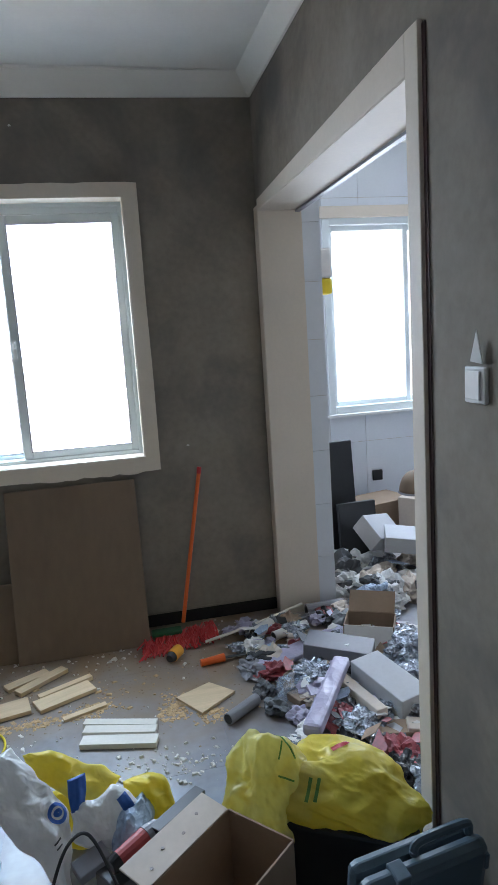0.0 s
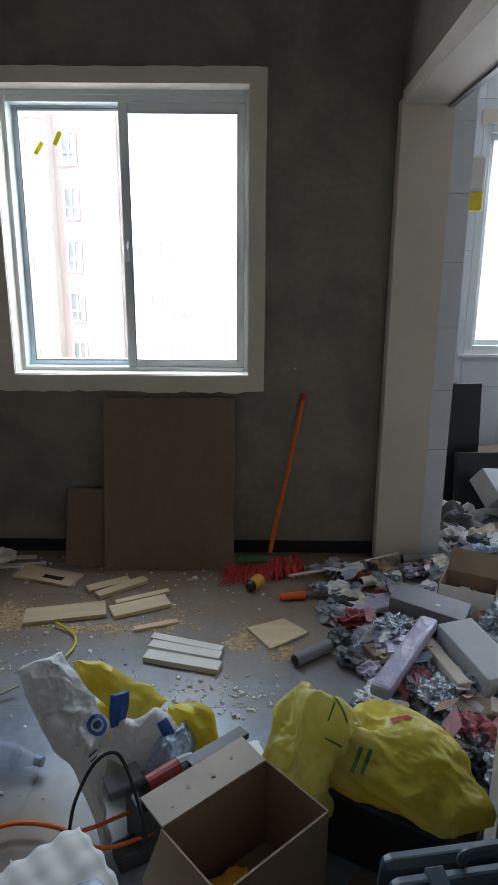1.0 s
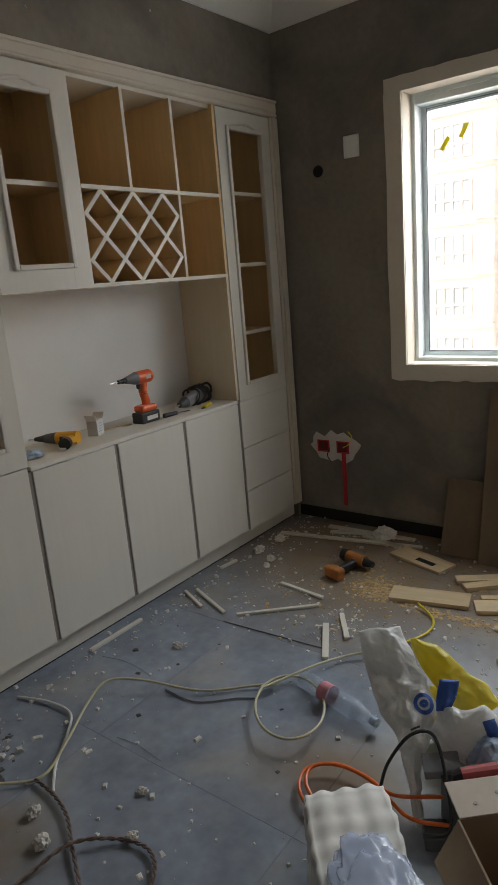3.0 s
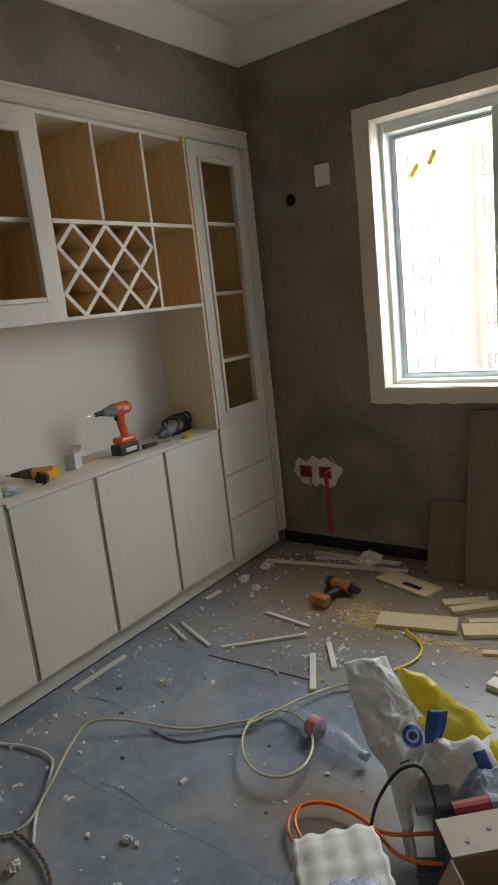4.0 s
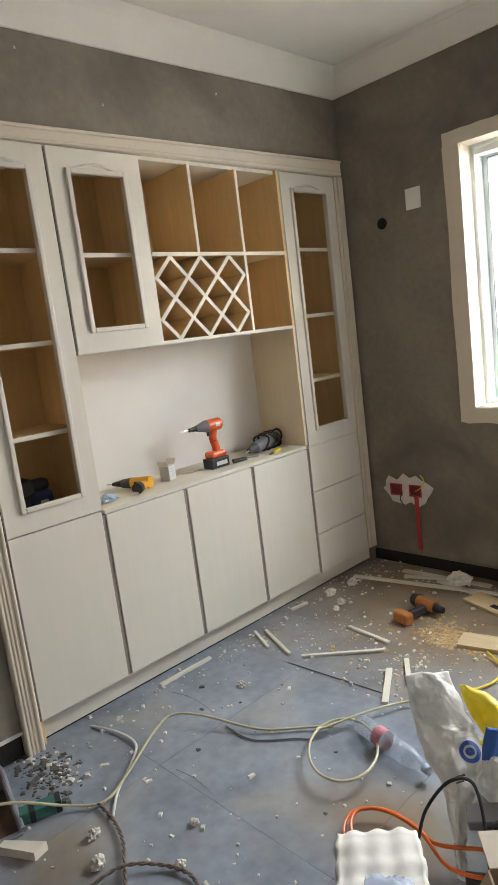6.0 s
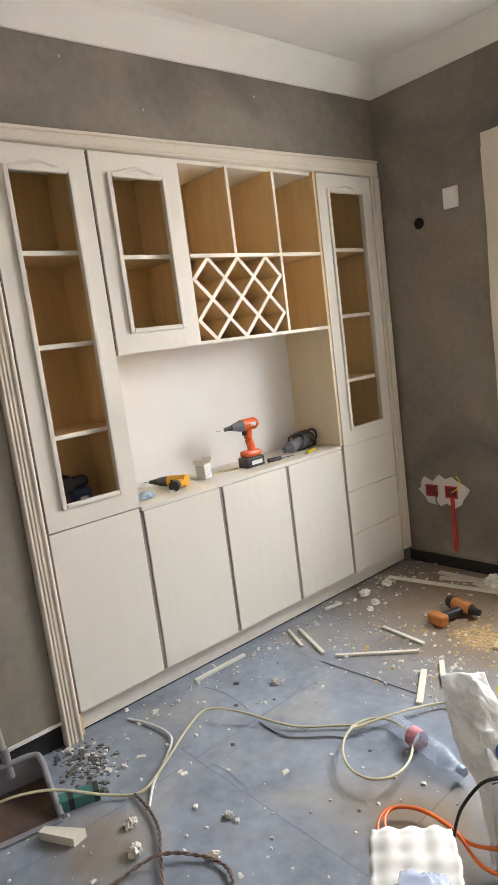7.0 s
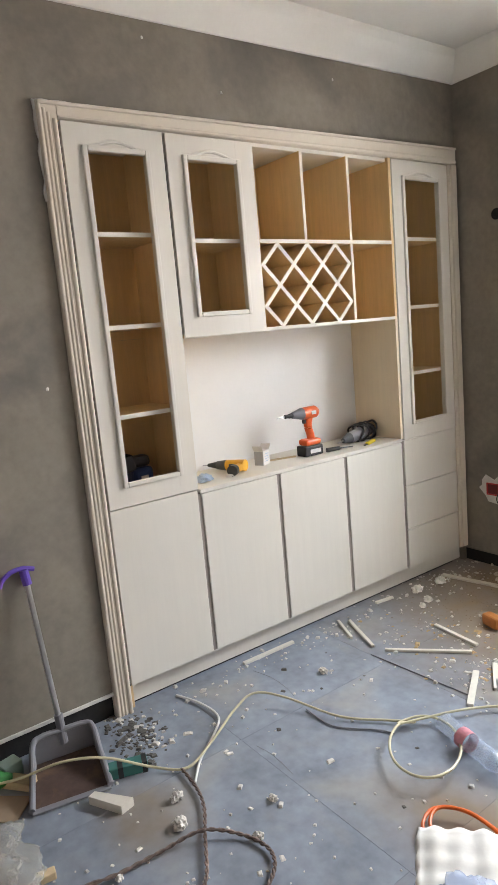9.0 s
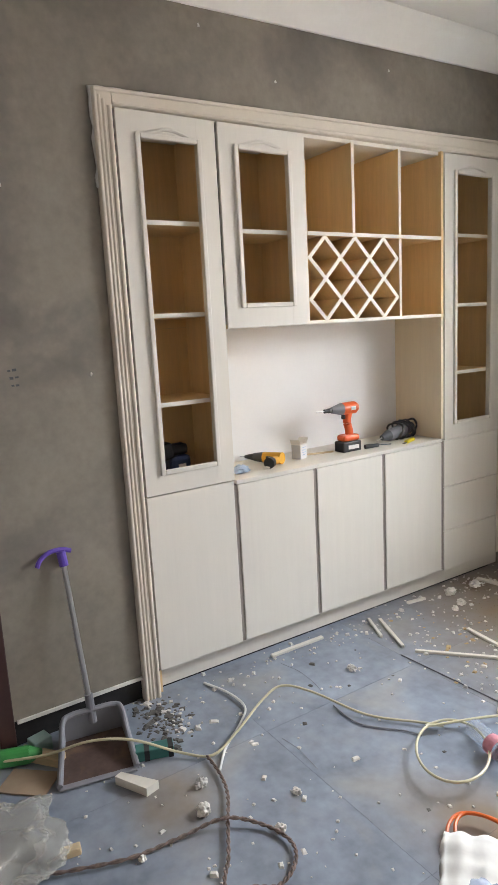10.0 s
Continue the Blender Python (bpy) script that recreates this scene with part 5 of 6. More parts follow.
A, Bq, Cq, Dq = Vector((-0.883, 0.991, 0.004)), Vector((-0.826, 1.245, 0.004)), Vector((-1.088, 1.294, 0.004)), Vector((-1.125, 1.086, 0.004))
own = bmesh.new()
H = Vector((0, 0, 1))


def wedge(bm, a, b, ha, hb, th):
    """A side wall between two floor points, rising from ha to hb."""
    n_ = (b - a).cross(H).normalized() * th
    vs = [bm.verts.new(v) for v in (a, b, b + H * hb, a + H * ha, a + n_, b + n_, b + n_ + H * hb, a + n_ + H * ha)]
    for f_ in ((0, 1, 2, 3), (7, 6, 5, 4), (0, 4, 5, 1), (1, 5, 6, 2), (2, 6, 7, 3), (3, 7, 4, 0)):
        bm.faces.new([vs[i] for i in f_])


wedge(own, Bq, Cq, 0.012, 0.10, 0.008)
wedge(own, Cq, Dq, 0.10, 0.10, 0.008)
wedge(own, Dq, A, 0.10, 0.012, 0.008)
part("rim", own, GREYPL, t)
own = bmesh.new()
lo = [own.verts.new(v) for v in (A, Bq, Cq, Dq)]
hi = [own.verts.new(v + H * 0.004) for v in (A, Bq, Cq, Dq)]
own.faces.new(lo[::-1]), own.faces.new(hi)
for i in range(4):
    own.faces.new((lo[i], lo[(i + 1) % 4], hi[(i + 1) % 4], hi[i]))
part("pan_floor", own, DUSTBROWN, t, "pan floor covered in brown dust")
own = tube([A + H * 0.012, A.lerp(Dq, 0.5) + H * 0.056, A.lerp(Dq, 0.9) + H * 0.098, Dq.lerp(Cq, 0.14) + H * 0.106, Dq.lerp(Cq, 0.5) + H * 0.107,
            Dq.lerp(Cq, 0.86) + H * 0.106, Bq.lerp(Cq, 0.9) + H * 0.098, Bq.lerp(Cq, 0.5) + H * 0.056, Bq + H * 0.012], 0.011, 10)
part("lip", own, GREYPL, t)
part("front_edge", B(-0.13, 0.13, -0.012, 0.012, 0, 0.007, 0.002, m=Matrix.Translation((A + Bq) / 2) @ Matrix.Rotation(math.atan2(Bq.y - A.y, Bq.x - A.x), 4, "Z")), GREYPL, t)
part("handle", cyl((-1.107, 1.190, 0.09), (-1.195, 1.165, 0.70), 0.010, seg=12), STEEL, t, "grey metal handle")
part("handle_socket", cyl((-1.107, 1.190, 0.06), (-1.118, 1.187, 0.17), 0.016, seg=12), GREYPL, t)
part("grip", cyl((-1.19, 1.168, 0.665), (-1.197, 1.163, 0.72), 0.017, seg=12), PURPLE, t, "purple plastic grip")
part("grip_hook", tube([(-1.195, 1.20, 0.715), (-1.197, 1.163, 0.727), (-1.196, 1.12, 0.725), (-1.193, 1.085, 0.705), (-1.19, 1.07, 0.68)], 0.009), PURPLE, t, "curved purple hook")
t = carton(pose(-0.861, 1.328, 0, 0, 0, -20.0), 0.05, 0.137, 0.04, TEAL, "small teal cardboard packet with black bands on the floor")
for y_ in (-0.2, 0.42):
    part("black_band", B(-0.0262, 0.0262, 0.137 * y_ - 0.009, 0.137 * y_ + 0.009, 0.0, 0.0412), BLACK, t)
solid("pine_wedge", prism([(-0.075, -0.02), (0.06, -0.03), (0.075, 0.018), (-0.07, 0.008)], 0.03), WHITEWOOD, pose(-0.749, 1.212, 0, 0, 0, 32), "pale wooden wedge on the floor", "wedge")
carton(pose(-1.139, 0.997, 0, 0, 0, 14), 0.06, 0.07, 0.06, MINT, "mint-coloured packet beside the dustpan")
bar("wood_block", (-1.16, 0.93), (-1.02, 1.04), 0.05, 0.03, RAWWOOD, "raw pine block beside the dustpan", "block")
t = thing("green_bottle", (0, 0, 0), "green plastic bottle lying on the floor", "bottle")
part("body", cyl((-1.16, 0.79, 0.032), (-1.10, 0.95, 0.032), 0.032, seg=18), GREENPL, t)
part("neck", cyl((-1.10, 0.95, 0.032), (-1.085, 0.99, 0.032), 0.03, 0.012, seg=18), GREENPL, t)
bar("card_scrap", (-1.05, 0.85), (-0.93, 0.98), 0.12, 0.006, CARD, "torn brown cardboard scrap on the floor", "cardboard")
solid("white_tile_scrap", B(-0.03, 0.03, -0.012, 0.012, 0, 0.05, 0.003), SKIN, pose(-1.17, 1.22, 0, -12, 0, 20), "white plaster piece by the wall", "plaster piece")
lump("plastic_sheet", (-0.72, 0.74, 0.03), (0.19, 0.17, 0.026), (0, 0, 30), 5, SHEET, "milky plastic sheet crumpled on the floor", "plastic sheet", 0.3, 2.4, 5)
bar("wood_block", (-0.60, 0.91), (-0.59, 0.965), 0.03, 0.025, RAWWOOD, "small pine cube on the floor", "block", bev=0.004)

# ---- tools on the worktop ----
CT = ZCT
t = thing("impact_driver", (-1.335, 2.70, CT), "red-orange cordless impact driver standing on its battery", "impact driver")
part("battery", B(-0.036, 0.036, -0.062, 0.058, 0.0, 0.052, 0.006), BLACK, t, "black battery")
part("battery_label", B(0.0362, 0.0375, -0.03, 0.04, 0.014, 0.034), SKIN, t, "pale battery label")
part("foot", B(-0.034, 0.034, -0.05, 0.052, 0.0525, 0.085, 0.012), REDOR, t)
own = tube([(0, 0.010, 0.066), (0, 0.004, 0.10), (0, -0.001, 0.14), (0, 0.002, 0.18), (0, 0.006, 0.21)], 0.0225, 14)
for v in own.verts:
    v.co.x *= 0.78
    v.co.y += 0.004 * math.cos(v.co.z * 60)
part("handle", own, REDOR, t, smooth=True)
part("trigger", B(-0.009, 0.009, -0.036, -0.02, 0.165, 0.192, 0.004), BLACK, t)
own = cyl((0, -0.04, 0.218), (0, 0.045, 0.218), 0.031, 0.031, seg=22)
cyl((0, 0.045, 0.218), (0, 0.06, 0.218), 0.031, 0.022, seg=22, bm=own)
part("housing", own, REDOR, t)
part("housing_badge", B(0.030, 0.0325, 0.0, 0.03, 0.21, 0.228, 0.001), SKIN, t)
part("nose", cyl((0, -0.04, 0.218), (0, -0.105, 0.218), 0.031, 0.015, seg=22), GREYPL, t, "grey nose cone")
own = cyl((0, -0.105, 0.218), (0, -0.125, 0.218), 0.012, seg=14)
cyl((0, -0.125, 0.218), (0, -0.150, 0.218), 0.010, seg=14, bm=own)
part("chuck", own, BLACK, t)
part("bit", cyl((0, -0.150, 0.218), (0, -0.20, 0.218), 0.003, seg=8), STEEL, t)

t = thing("small_drill", pose(-1.375, 2.245, CT, 0, 0, 24), "amber electric drill lying on the worktop", "drill")
part("body", cyl((-0.035, 0.0, 0.028), (0.065, 0.0, 0.03), 0.026, 0.028, seg=18), AMBER, t)
part("collar", cyl((-0.09, 0.0, 0.026), (-0.035, 0, 0.028), 0.02, 0.026, seg=18), DARKGREY, t)
part("chuck", cyl((-0.145, 0.0, 0.024), (-0.09, 0, 0.026), 0.008, 0.018, seg=14), BLACK, t)
part("bit", cyl((-0.18, 0.0, 0.022), (-0.145, 0, 0.024), 0.003, seg=8), STEEL, t)
part("switch", B(-0.01, 0.02, -0.03, -0.02, 0.02, 0.04, 0.003), BLACK, t)
part("handle", B(0.03, 0.065, -0.075, -0.015, 0.008, 0.044, 0.01), AMBER, t)
part("battery", cyl((0.05, -0.075, 0.026), (0.055, -0.105, 0.026), 0.025, 0.026, seg=18), BLACK, t)
t = thing("small_carton", pose(-1.372, 2.415, CT, 0, 0, 25), "small open white box with printed lines", "box")
part("body", B(-0.026, 0.026, -0.032, 0.032, 0, 0.072, 0.002), SKIN, t)
# one side of the box covered by a plain grey plate
part("grey_side", B(-0.024, 0.024, -0.0334, -0.0322, 0.002, 0.07), GREYCARD, t)
for k in range(4):
    part("printed_line", B(0.0262, 0.027, -0.02 + 0.004 * (k % 2), 0.02, 0.018 + k * 0.012, 0.021 + k * 0.012), SKYBLUE, t)
part("flap", B(-0.026, 0.026, 0, 0.03, 0, 0.0015, m=Matrix.Translation((0, 0.032, 0.072)) @ pose(0, 0, 0, 50, 0, 0)), SKIN, t)
part("flap", B(-0.026, 0.026, -0.03, 0, 0, 0.0015, m=Matrix.Translation((0, -0.032, 0.072)) @ pose(0, 0, 0, -60, 0, 0)), SKIN, t)
t = thing("heat_gun", pose(-1.375, 3.09, CT, 0, 0, 12), "dark grey power tool with its cord wound round", "power tool")
part("body", cyl((0.0, -0.09, 0.034), (0.0, 0.06, 0.046), 0.03, 0.036, seg=18), GREYPL, t)
part("nose", cyl((0.0, -0.15, 0.03), (0.0, -0.09, 0.034), 0.014, 0.03, seg=16), DARKGREY, t)
part("bit", cyl((0.0, -0.20, 0.026), (0.0, -0.15, 0.03), 0.004, seg=8), STEEL, t)
part("rear", cyl((0.0, 0.06, 0.046), (0.0, 0.13, 0.05), 0.038, 0.03, seg=18), BLACK, t)
for k, (y, r) in enumerate(((-0.02, 0.045), (0.02, 0.05), (0.06, 0.052), (0.09, 0.05))):
    part("cord", tube([(r * math.cos(a), y + 0.02 * math.sin(a * 2 + k), max(0.006, 0.046 + r * math.sin(a))) for a in (radians(24 * i + 40 * k) for i in range(16))], 0.0055, 6, n=3), BLACK, t)
part("cord", tube([(0.0, 0.10, 0.09), (0.02, 0.13, 0.095), (0.03, 0.15, 0.06), (0.02, 0.13, 0.02)], 0.006), BLACK, t)
t = thing("utility_knife", pose(-1.262, 3.065, CT, 0, 0, 112), "yellow utility knife on the worktop edge", "knife")
part("grip", B(-0.05, 0.05, -0.012, 0.012, 0.001, 0.018, 0.006), YEL, t)
part("blade", B(-0.085, -0.05, -0.006, 0.006, 0.006, 0.009), DARKGREY, t)
t = thing("screwdriver", pose(-1.29, 2.83, CT, 0, 0, 80), "black-handled screwdriver on the worktop", "screwdriver")
part("grip", cyl((-0.05, 0, 0.012), (0.03, 0, 0.012), 0.012, 0.009, seg=12), BLACK, t)
part("shaft", cyl((0.03, 0, 0.012), (0.11, 0, 0.008), 0.003, seg=8), DARKGREY, t)
bar("pale_stick", (-1.40, 2.47), (-1.36, 2.62), 0.012, 0.008, RAWWOOD, "thin pale stick on the worktop", "stick", lift=CT)
solid("blue_cloth", crumple(0.03, 0.04, 0.035, 4, sub=4), SKYBLUE, (-1.315, 2.035, CT), "crumpled light blue cloth on the worktop", "cloth", smooth=True)
solid("paper_scrap", crumple(0.012, 0.022, 0.012, 9, sub=3), SKIN, (-1.29, 2.165, CT), "white paper scrap on the worktop", "paper")
t = thing("sander", (-1.385, 1.76, 0.8485), "blue and black power sander inside the cabinet", "sander")
part("base", B(-0.06, 0.05, -0.06, 0.06, 0, 0.03, 0.008), BLACK, t)
part("body", B(-0.045, 0.04, -0.05, 0.05, 0.03, 0.12, 0.018), mat("deep_blue_plastic", (0.03, 0.06, 0.17), 0.4, var=0.1), t)
part("grip", B(-0.03, 0.03, -0.05, 0.045, 0.12, 0.17, 0.018), BLACK, t)
part("badge", B(0.0402, 0.042, -0.015, 0.02, 0.06, 0.085), SKIN, t)
part("edge", B(-0.045, 0.041, -0.065, 0.0, 0.118, 0.19, 0.012, m=pose(0, 0, 0, 12, 0, 0)), BLACK, t)

# faint marks written on the plaster beside the cabinet
t = thing("wall_writing", (-1.215, 1.075, 1.355), "dark unreadable marks written on the grey plaster", "wall marks")
for y, z, w, hh in ((-0.016, 0.040, 0.010, 0.012), (0.002, 0.042, 0.014, 0.016), (-0.010, 0.014, 0.013, 0.015), (0.008, 0.016, 0.013, 0.010), (-0.008, -0.012, 0.010, 0.010), (0.008, -0.012, 0.012, 0.012)):
    part("mark_bar", B(0.0002, 0.0012, y - w / 2, y + w / 2, z - hh * 0.3, z + hh * 0.3), DARKGREY, t)

# ---- the heap in the middle of the floor ----
box = thing("cardboard_box", pose(0.708, 1.792, 0, 0, 0, 41.5), "open brown cardboard box with flaps folded out", "box")
SX, SY, SZ, WL = 0.325, 0.215, 0.262, 0.006
part("bottom", B(-SX / 2, SX / 2, -SY / 2, SY / 2, 0, WL), CARD, box)
for s in (-1, 1):
    part("side", B(s * SX / 2 - WL / 2, s * SX / 2 + WL / 2, -SY / 2, SY / 2, WL, SZ, 0.001), CARD, box)
    part("side", B(-SX / 2 + WL / 2, SX / 2 - WL / 2, s * SY / 2 - WL / 2, s * SY / 2 + WL / 2, WL, SZ, 0.001), CARD, box)
for m_, L_, wd in ((Matrix.Translation((0, SY / 2, SZ)) @ pose(0, 0, 0, 8, 0, 0), SX, 0.095), (Matrix.Translation((-SX / 2, 0, SZ)) @ pose(0, 0, 0, 0, 0, 90) @ pose(0, 0, 0, -62, 0, 0), SY, 0.12)):
    # the up-facing flap gets a paler copy of the cardboard, coloured as lit
    part("flap", B(-L_ / 2 + 0.003, L_ / 2 - 0.003, 0, wd, -0.003, 0.003, 0.001, m=m_), CARDPALE if L_ > 0.3 else CARD, box)
for x, y in ((-0.05, 0.05), (0.02, 0.04), (0.09, 0.055), (-0.11, 0.03)):
    part("staple_hole", cyl((x, SY / 2 + y, SZ + 0.003 + y * 0.14), (x, SY / 2 + y, SZ + 0.0045 + y * 0.14), 0.005, seg=8), GAP, box)
lump("orange_bag", (0.66, 1.76, 0.05), (0.08, 0.06, 0.04), (0, 0, 40), 12, AMBER, "amber plastic bag inside the cardboard box", "bag", 0.3, 2.2, 4)

# white egg-crate foam pack
FX, FY, FZ = 0.205, 0.43, 0.262
own = bmesh.new()
bmesh.ops.create_cube(own, size=1)
bmesh.ops.subdivide_edges(own, edges=own.edges[:], cuts=46, use_grid_fill=True)


def knob(a, b):
    """Rounded knobs on a square pitch with soft valleys between."""
    return max(0.0, 0.5 + 0.25 * (math.cos(a) + math.cos(b))) ** 0.8


for v in own.verts:
    p = Vector((v.co.x * FX, v.co.y * FY, (v.co.z + 0.5) * FZ))
    ax, ay, az = (2 * math.pi * u / 0.0615 for u in (p.x, p.y + 0.008, p.z - FZ + 0.02))
    ox, oy, oz = abs(v.co.x) > 0.499, abs(v.co.y) > 0.499, v.co.z > 0.499
    d = Vector((math.copysign(knob(ay, az), v.co.x) if ox else 0, math.copysign(knob(ax, az), v.co.y) if oy else 0,
                (0.55 * knob(ax, ay) if not (ox or oy) else 0.75 * knob(ax, ay)) if oz else 0)) * 0.0115
    w_ = Vector(noise.noise_vector(p * 9)) * 0.008
    q = p * 0.96 + d + w_
    v.co = (q.x * (1 - 0.03 * (v.co.z + 0.5)), q.y, max(q.z, 0.001))
t = thing("foam_pack", pose(0.385, 1.548, 0, 0, 0, 39), "white bumpy foam packing block under clear film", "packing foam")
part("foam", own, FOAM, t, smooth=True)
own = crumple(0.086, 0.15, 0.016, 6, 0.18, 3.6, 5)
bmesh.ops.transform(own, matrix=Matrix.Translation((0.012, -0.09, FZ - 0.004)), verts=own.verts[:])
part("film_wrap", own, FILMW, t, "bluish clear film crumpled on top", smooth=True)

# white cement bag slumped over, with rubbish in it


def draped(name, left, right, bulge, material, label, category, seed, rough=0.012, prints=(), nu=90, nv=44):
    """A bag lying loose between two edge lines: a front and a back skin, bulged and sharply creased."""
    PL, PR = spline(left, 10), spline(right, 10)
    own = bmesh.new()
    off = Vector((seed * 3.3, seed * 1.7, seed * 5.1))

    def on(P, u):
        k = u * (len(P) - 1)
        a = min(int(k), len(P) - 2)
        return P[a].lerp(P[a + 1], k - a)
    facing = sum(((PR[min(i, len(PR) - 1)] - PL[i]).cross(PL[i] - PL[i + 1]) for i in range(len(PL) - 1)), Vector()).normalized()
    rows = []
    for i in range(nu + 1):
        u = i / nu
        L, Rr = on(PL, u), on(PR, u)
        end = min(1.0, math.sqrt(min(u, 1 - u) * 9 + 0.003))
        row = []
        for q in range(2 * nv):
            front = q <= nv
            v = q / nv if front else 2 - q / nv
            p = L.lerp(Rr, v)
            body = math.sqrt(max(0.0, math.sin(math.pi * v))) * end
            w = p + 0.014 * noise.noise_vector(p * 11 + off)
            c = 1.9 * (noise.voronoi(w * 11 + off)[0][0] - 0.4) + 0.75 * (noise.voronoi(w * 24 + off)[0][0] - 0.4) + 0.14 * (noise.voronoi(w * 60 + off)[0][0] - 0.4)
            c += 0.9 * noise.noise(Vector((v * 3.4, u * 1.3, seed)) + w * 2)
            wob = Vector(noise.noise_vector(p * 22 + off)) * rough * 0.5
            z = p + facing * (body * (bulge * min(1, (Rr - L).length / 0.09) * (1 if front else -0.8)) + c * rough * (0.3 + 0.7 * body)) + wob
            z.z = max(z.z, 0.003)
            row.append(own.verts.new(z))
        rows.append(row)
    for a, c in zip(rows, rows[1:]):
        for q in range(2 * nv):
            own.faces.new((a[q], a[(q + 1) % (2 * nv)], c[(q + 1) % (2 * nv)], c[q]))
    own.faces.new(rows[0][::-1])
    own.faces.new(rows[-1])
    t = thing(name, (0, 0, 0), label, category)
    tree = BVHTree.FromBMesh(own)
    for nm, mt, centre, turn, w, hh, ring in prints:
        part(nm, decal(tree, Vector(centre), facing if facing.y < 0 else -facing, turn, w, hh, ring), mt, t, "printed mark")
    part("body", own, material, t, smooth=True)
    return t


draped("white_sack", [(0.05, 2.185, 0.38), (0.095, 2.135, 0.31), (0.167, 2.075, 0.217), (0.238, 2.048, 0.15), (0.288, 2.0, 0.082), (0.335, 1.931, 0.006)],
       [(0.154, 2.266, 0.39), (0.236, 2.217, 0.30), (0.296, 2.184, 0.236), (0.315, 2.14, 0.18), (0.315, 2.035, 0.097), (0.358, 1.933, 0.006)], 0.034, WBAG,
       "crumpled white plastic sack with a blue round print", "sack", 3, 0.018,
       [("round_print", BLUE, (0.272, 2.150, 0.222), 0, 0.030, 0.030, 0.62), ("round_print", BLUE, (0.272, 2.150, 0.222), 0, 0.013, 0.011, 0.1),
        ("text_bar", DARKGREY, (0.262, 2.10, 0.165), 20, 0.03, 0.005, 0), ("text_bar", DARKGREY, (0.265, 2.093, 0.152), 20, 0.024, 0.004, 0)])
draped("white_sack", [(0.315, 2.135, 0.235), (0.326, 2.085, 0.181), (0.365, 2.075, 0.15), (0.43, 2.084, 0.125), (0.475, 2.10, 0.12)],
       [(0.34, 2.16, 0.24), (0.41, 2.168, 0.25), (0.453, 2.19, 0.25), (0.505, 2.175, 0.205), (0.52, 2.15, 0.16)], 0.03, WBAG,
       "lower folds of a white plastic sack", "sack", 7, 0.016, [("blue_print", BLUE, (0.478, 2.15, 0.20), 20, 0.035, 0.085, 0)])
draped("yellow_bag", [(0.180, 2.28, 0.345), (0.222, 2.25, 0.285), (0.276, 2.232, 0.235), (0.33, 2.216, 0.19), (0.39, 2.21, 0.15)],
       [(0.205, 2.285, 0.345), (0.285, 2.30, 0.325), (0.35, 2.29, 0.28), (0.416, 2.291, 0.254), (0.46, 2.281, 0.21)], 0.026, YBAG, "bright yellow plastic bag behind the sack", "bag", 5, 0.012)
draped("yellow_bag", [(0.47, 2.24, 0.23), (0.478, 2.222, 0.203), (0.505, 2.2, 0.15), (0.54, 2.19, 0.09)],
       [(0.50, 2.25, 0.232), (0.56, 2.256, 0.226), (0.606, 2.243, 0.19), (0.63, 2.20, 0.10)], 0.036, YBAG, "bright yellow plastic bag beside the box", "bag", 15, 0.015)
draped("blue_bag", [(0.312, 2.18, 0.305), (0.316, 2.15, 0.27), (0.323, 2.125, 0.235)], [(0.363, 2.20, 0.305), (0.366, 2.17, 0.27), (0.356, 2.138, 0.235)], 0.008, BLUE, "dark blue plastic packet in the heap", "packet", 9, 0.006)
lump("yellow_bag", (0.34, 2.29, 0.10), (0.13, 0.06, 0.09), (0, 10, -22), 8, YBAG, "yellow plastic bag folds low in the heap", "bag", 0.2, 1.3, 5)
lump("blue_bag", (0.49, 2.13, 0.13), (0.04, 0.10, 0.08), (0, 0, -30), 27, SKYBLUE, "pale blue printed bag fold in the heap", "packet", 0.2, 1.8, 5)
carton(pose(0.372, 2.04, 0.125, 14, -8, 28), 0.10, 0.06, 0.035, GREYPL, "pale grey carton in the heap")
t = thing("grinder", pose(0.49, 2.015, 0.145, 0, -6, 34), "red angle grinder lying in the heap", "grinder")
part("body", cyl((-0.05, 0, 0.03), (0.045, 0, 0.03), 0.027, 0.031, seg=16), mat("dull_red_plastic", (0.42, 0.06, 0.06), 0.5, var=0.15), t)
part("head", cyl((0.045, 0, 0.03), (0.09, 0, 0.03), 0.033, 0.026, seg=16), GREYPL, t)
part("end", cyl((-0.075, 0, 0.03), (-0.05, 0, 0.03), 0.02, 0.03, seg=16), BLACK, t)
carton(pose(0.49, 2.025, 0.0, 0, 0, 35), 0.20, 0.10, 0.135, DARKGREY, "dark low carton under the heap")
bar("dark_strip", (0.55, 2.03), (0.70, 2.16), 0.04, 0.02, BLACK, "dark plastic strip across the heap", "strip", lift=0.19)
bar("white_strip", (0.70, 2.34), (0.775, 2.16), 0.085, 0.012, WHITEPL, "white plastic sheet offcut beside the box", "sheet")
solid("black_cable", tube([(0.27, 1.86, 0.14), (0.285, 1.885, 0.22), (0.325, 1.94, 0.285), (0.375, 1.975, 0.28), (0.425, 1.93, 0.2), (0.46, 1.86, 0.12), (0.40, 1.84, 0.09)], 0.0045), BLACK, (0, 0, 0), "black power cord arching over the heap", "cord")
t = thing("orange_cable", (0, 0, 0), "orange extension cord coiled under the heap", "cord")
part("cord", tube([(0.10, 1.80, 0.02), (0.01, 1.86, 0.025), (-0.01, 1.94, 0.03), (0.06, 2.0, 0.03), (0.16, 2.0, 0.03), (0.27, 1.95, 0.06), (0.40, 1.99, 0.085), (0.47, 2.0, 0.09)], 0.0055), ORANGE, t)
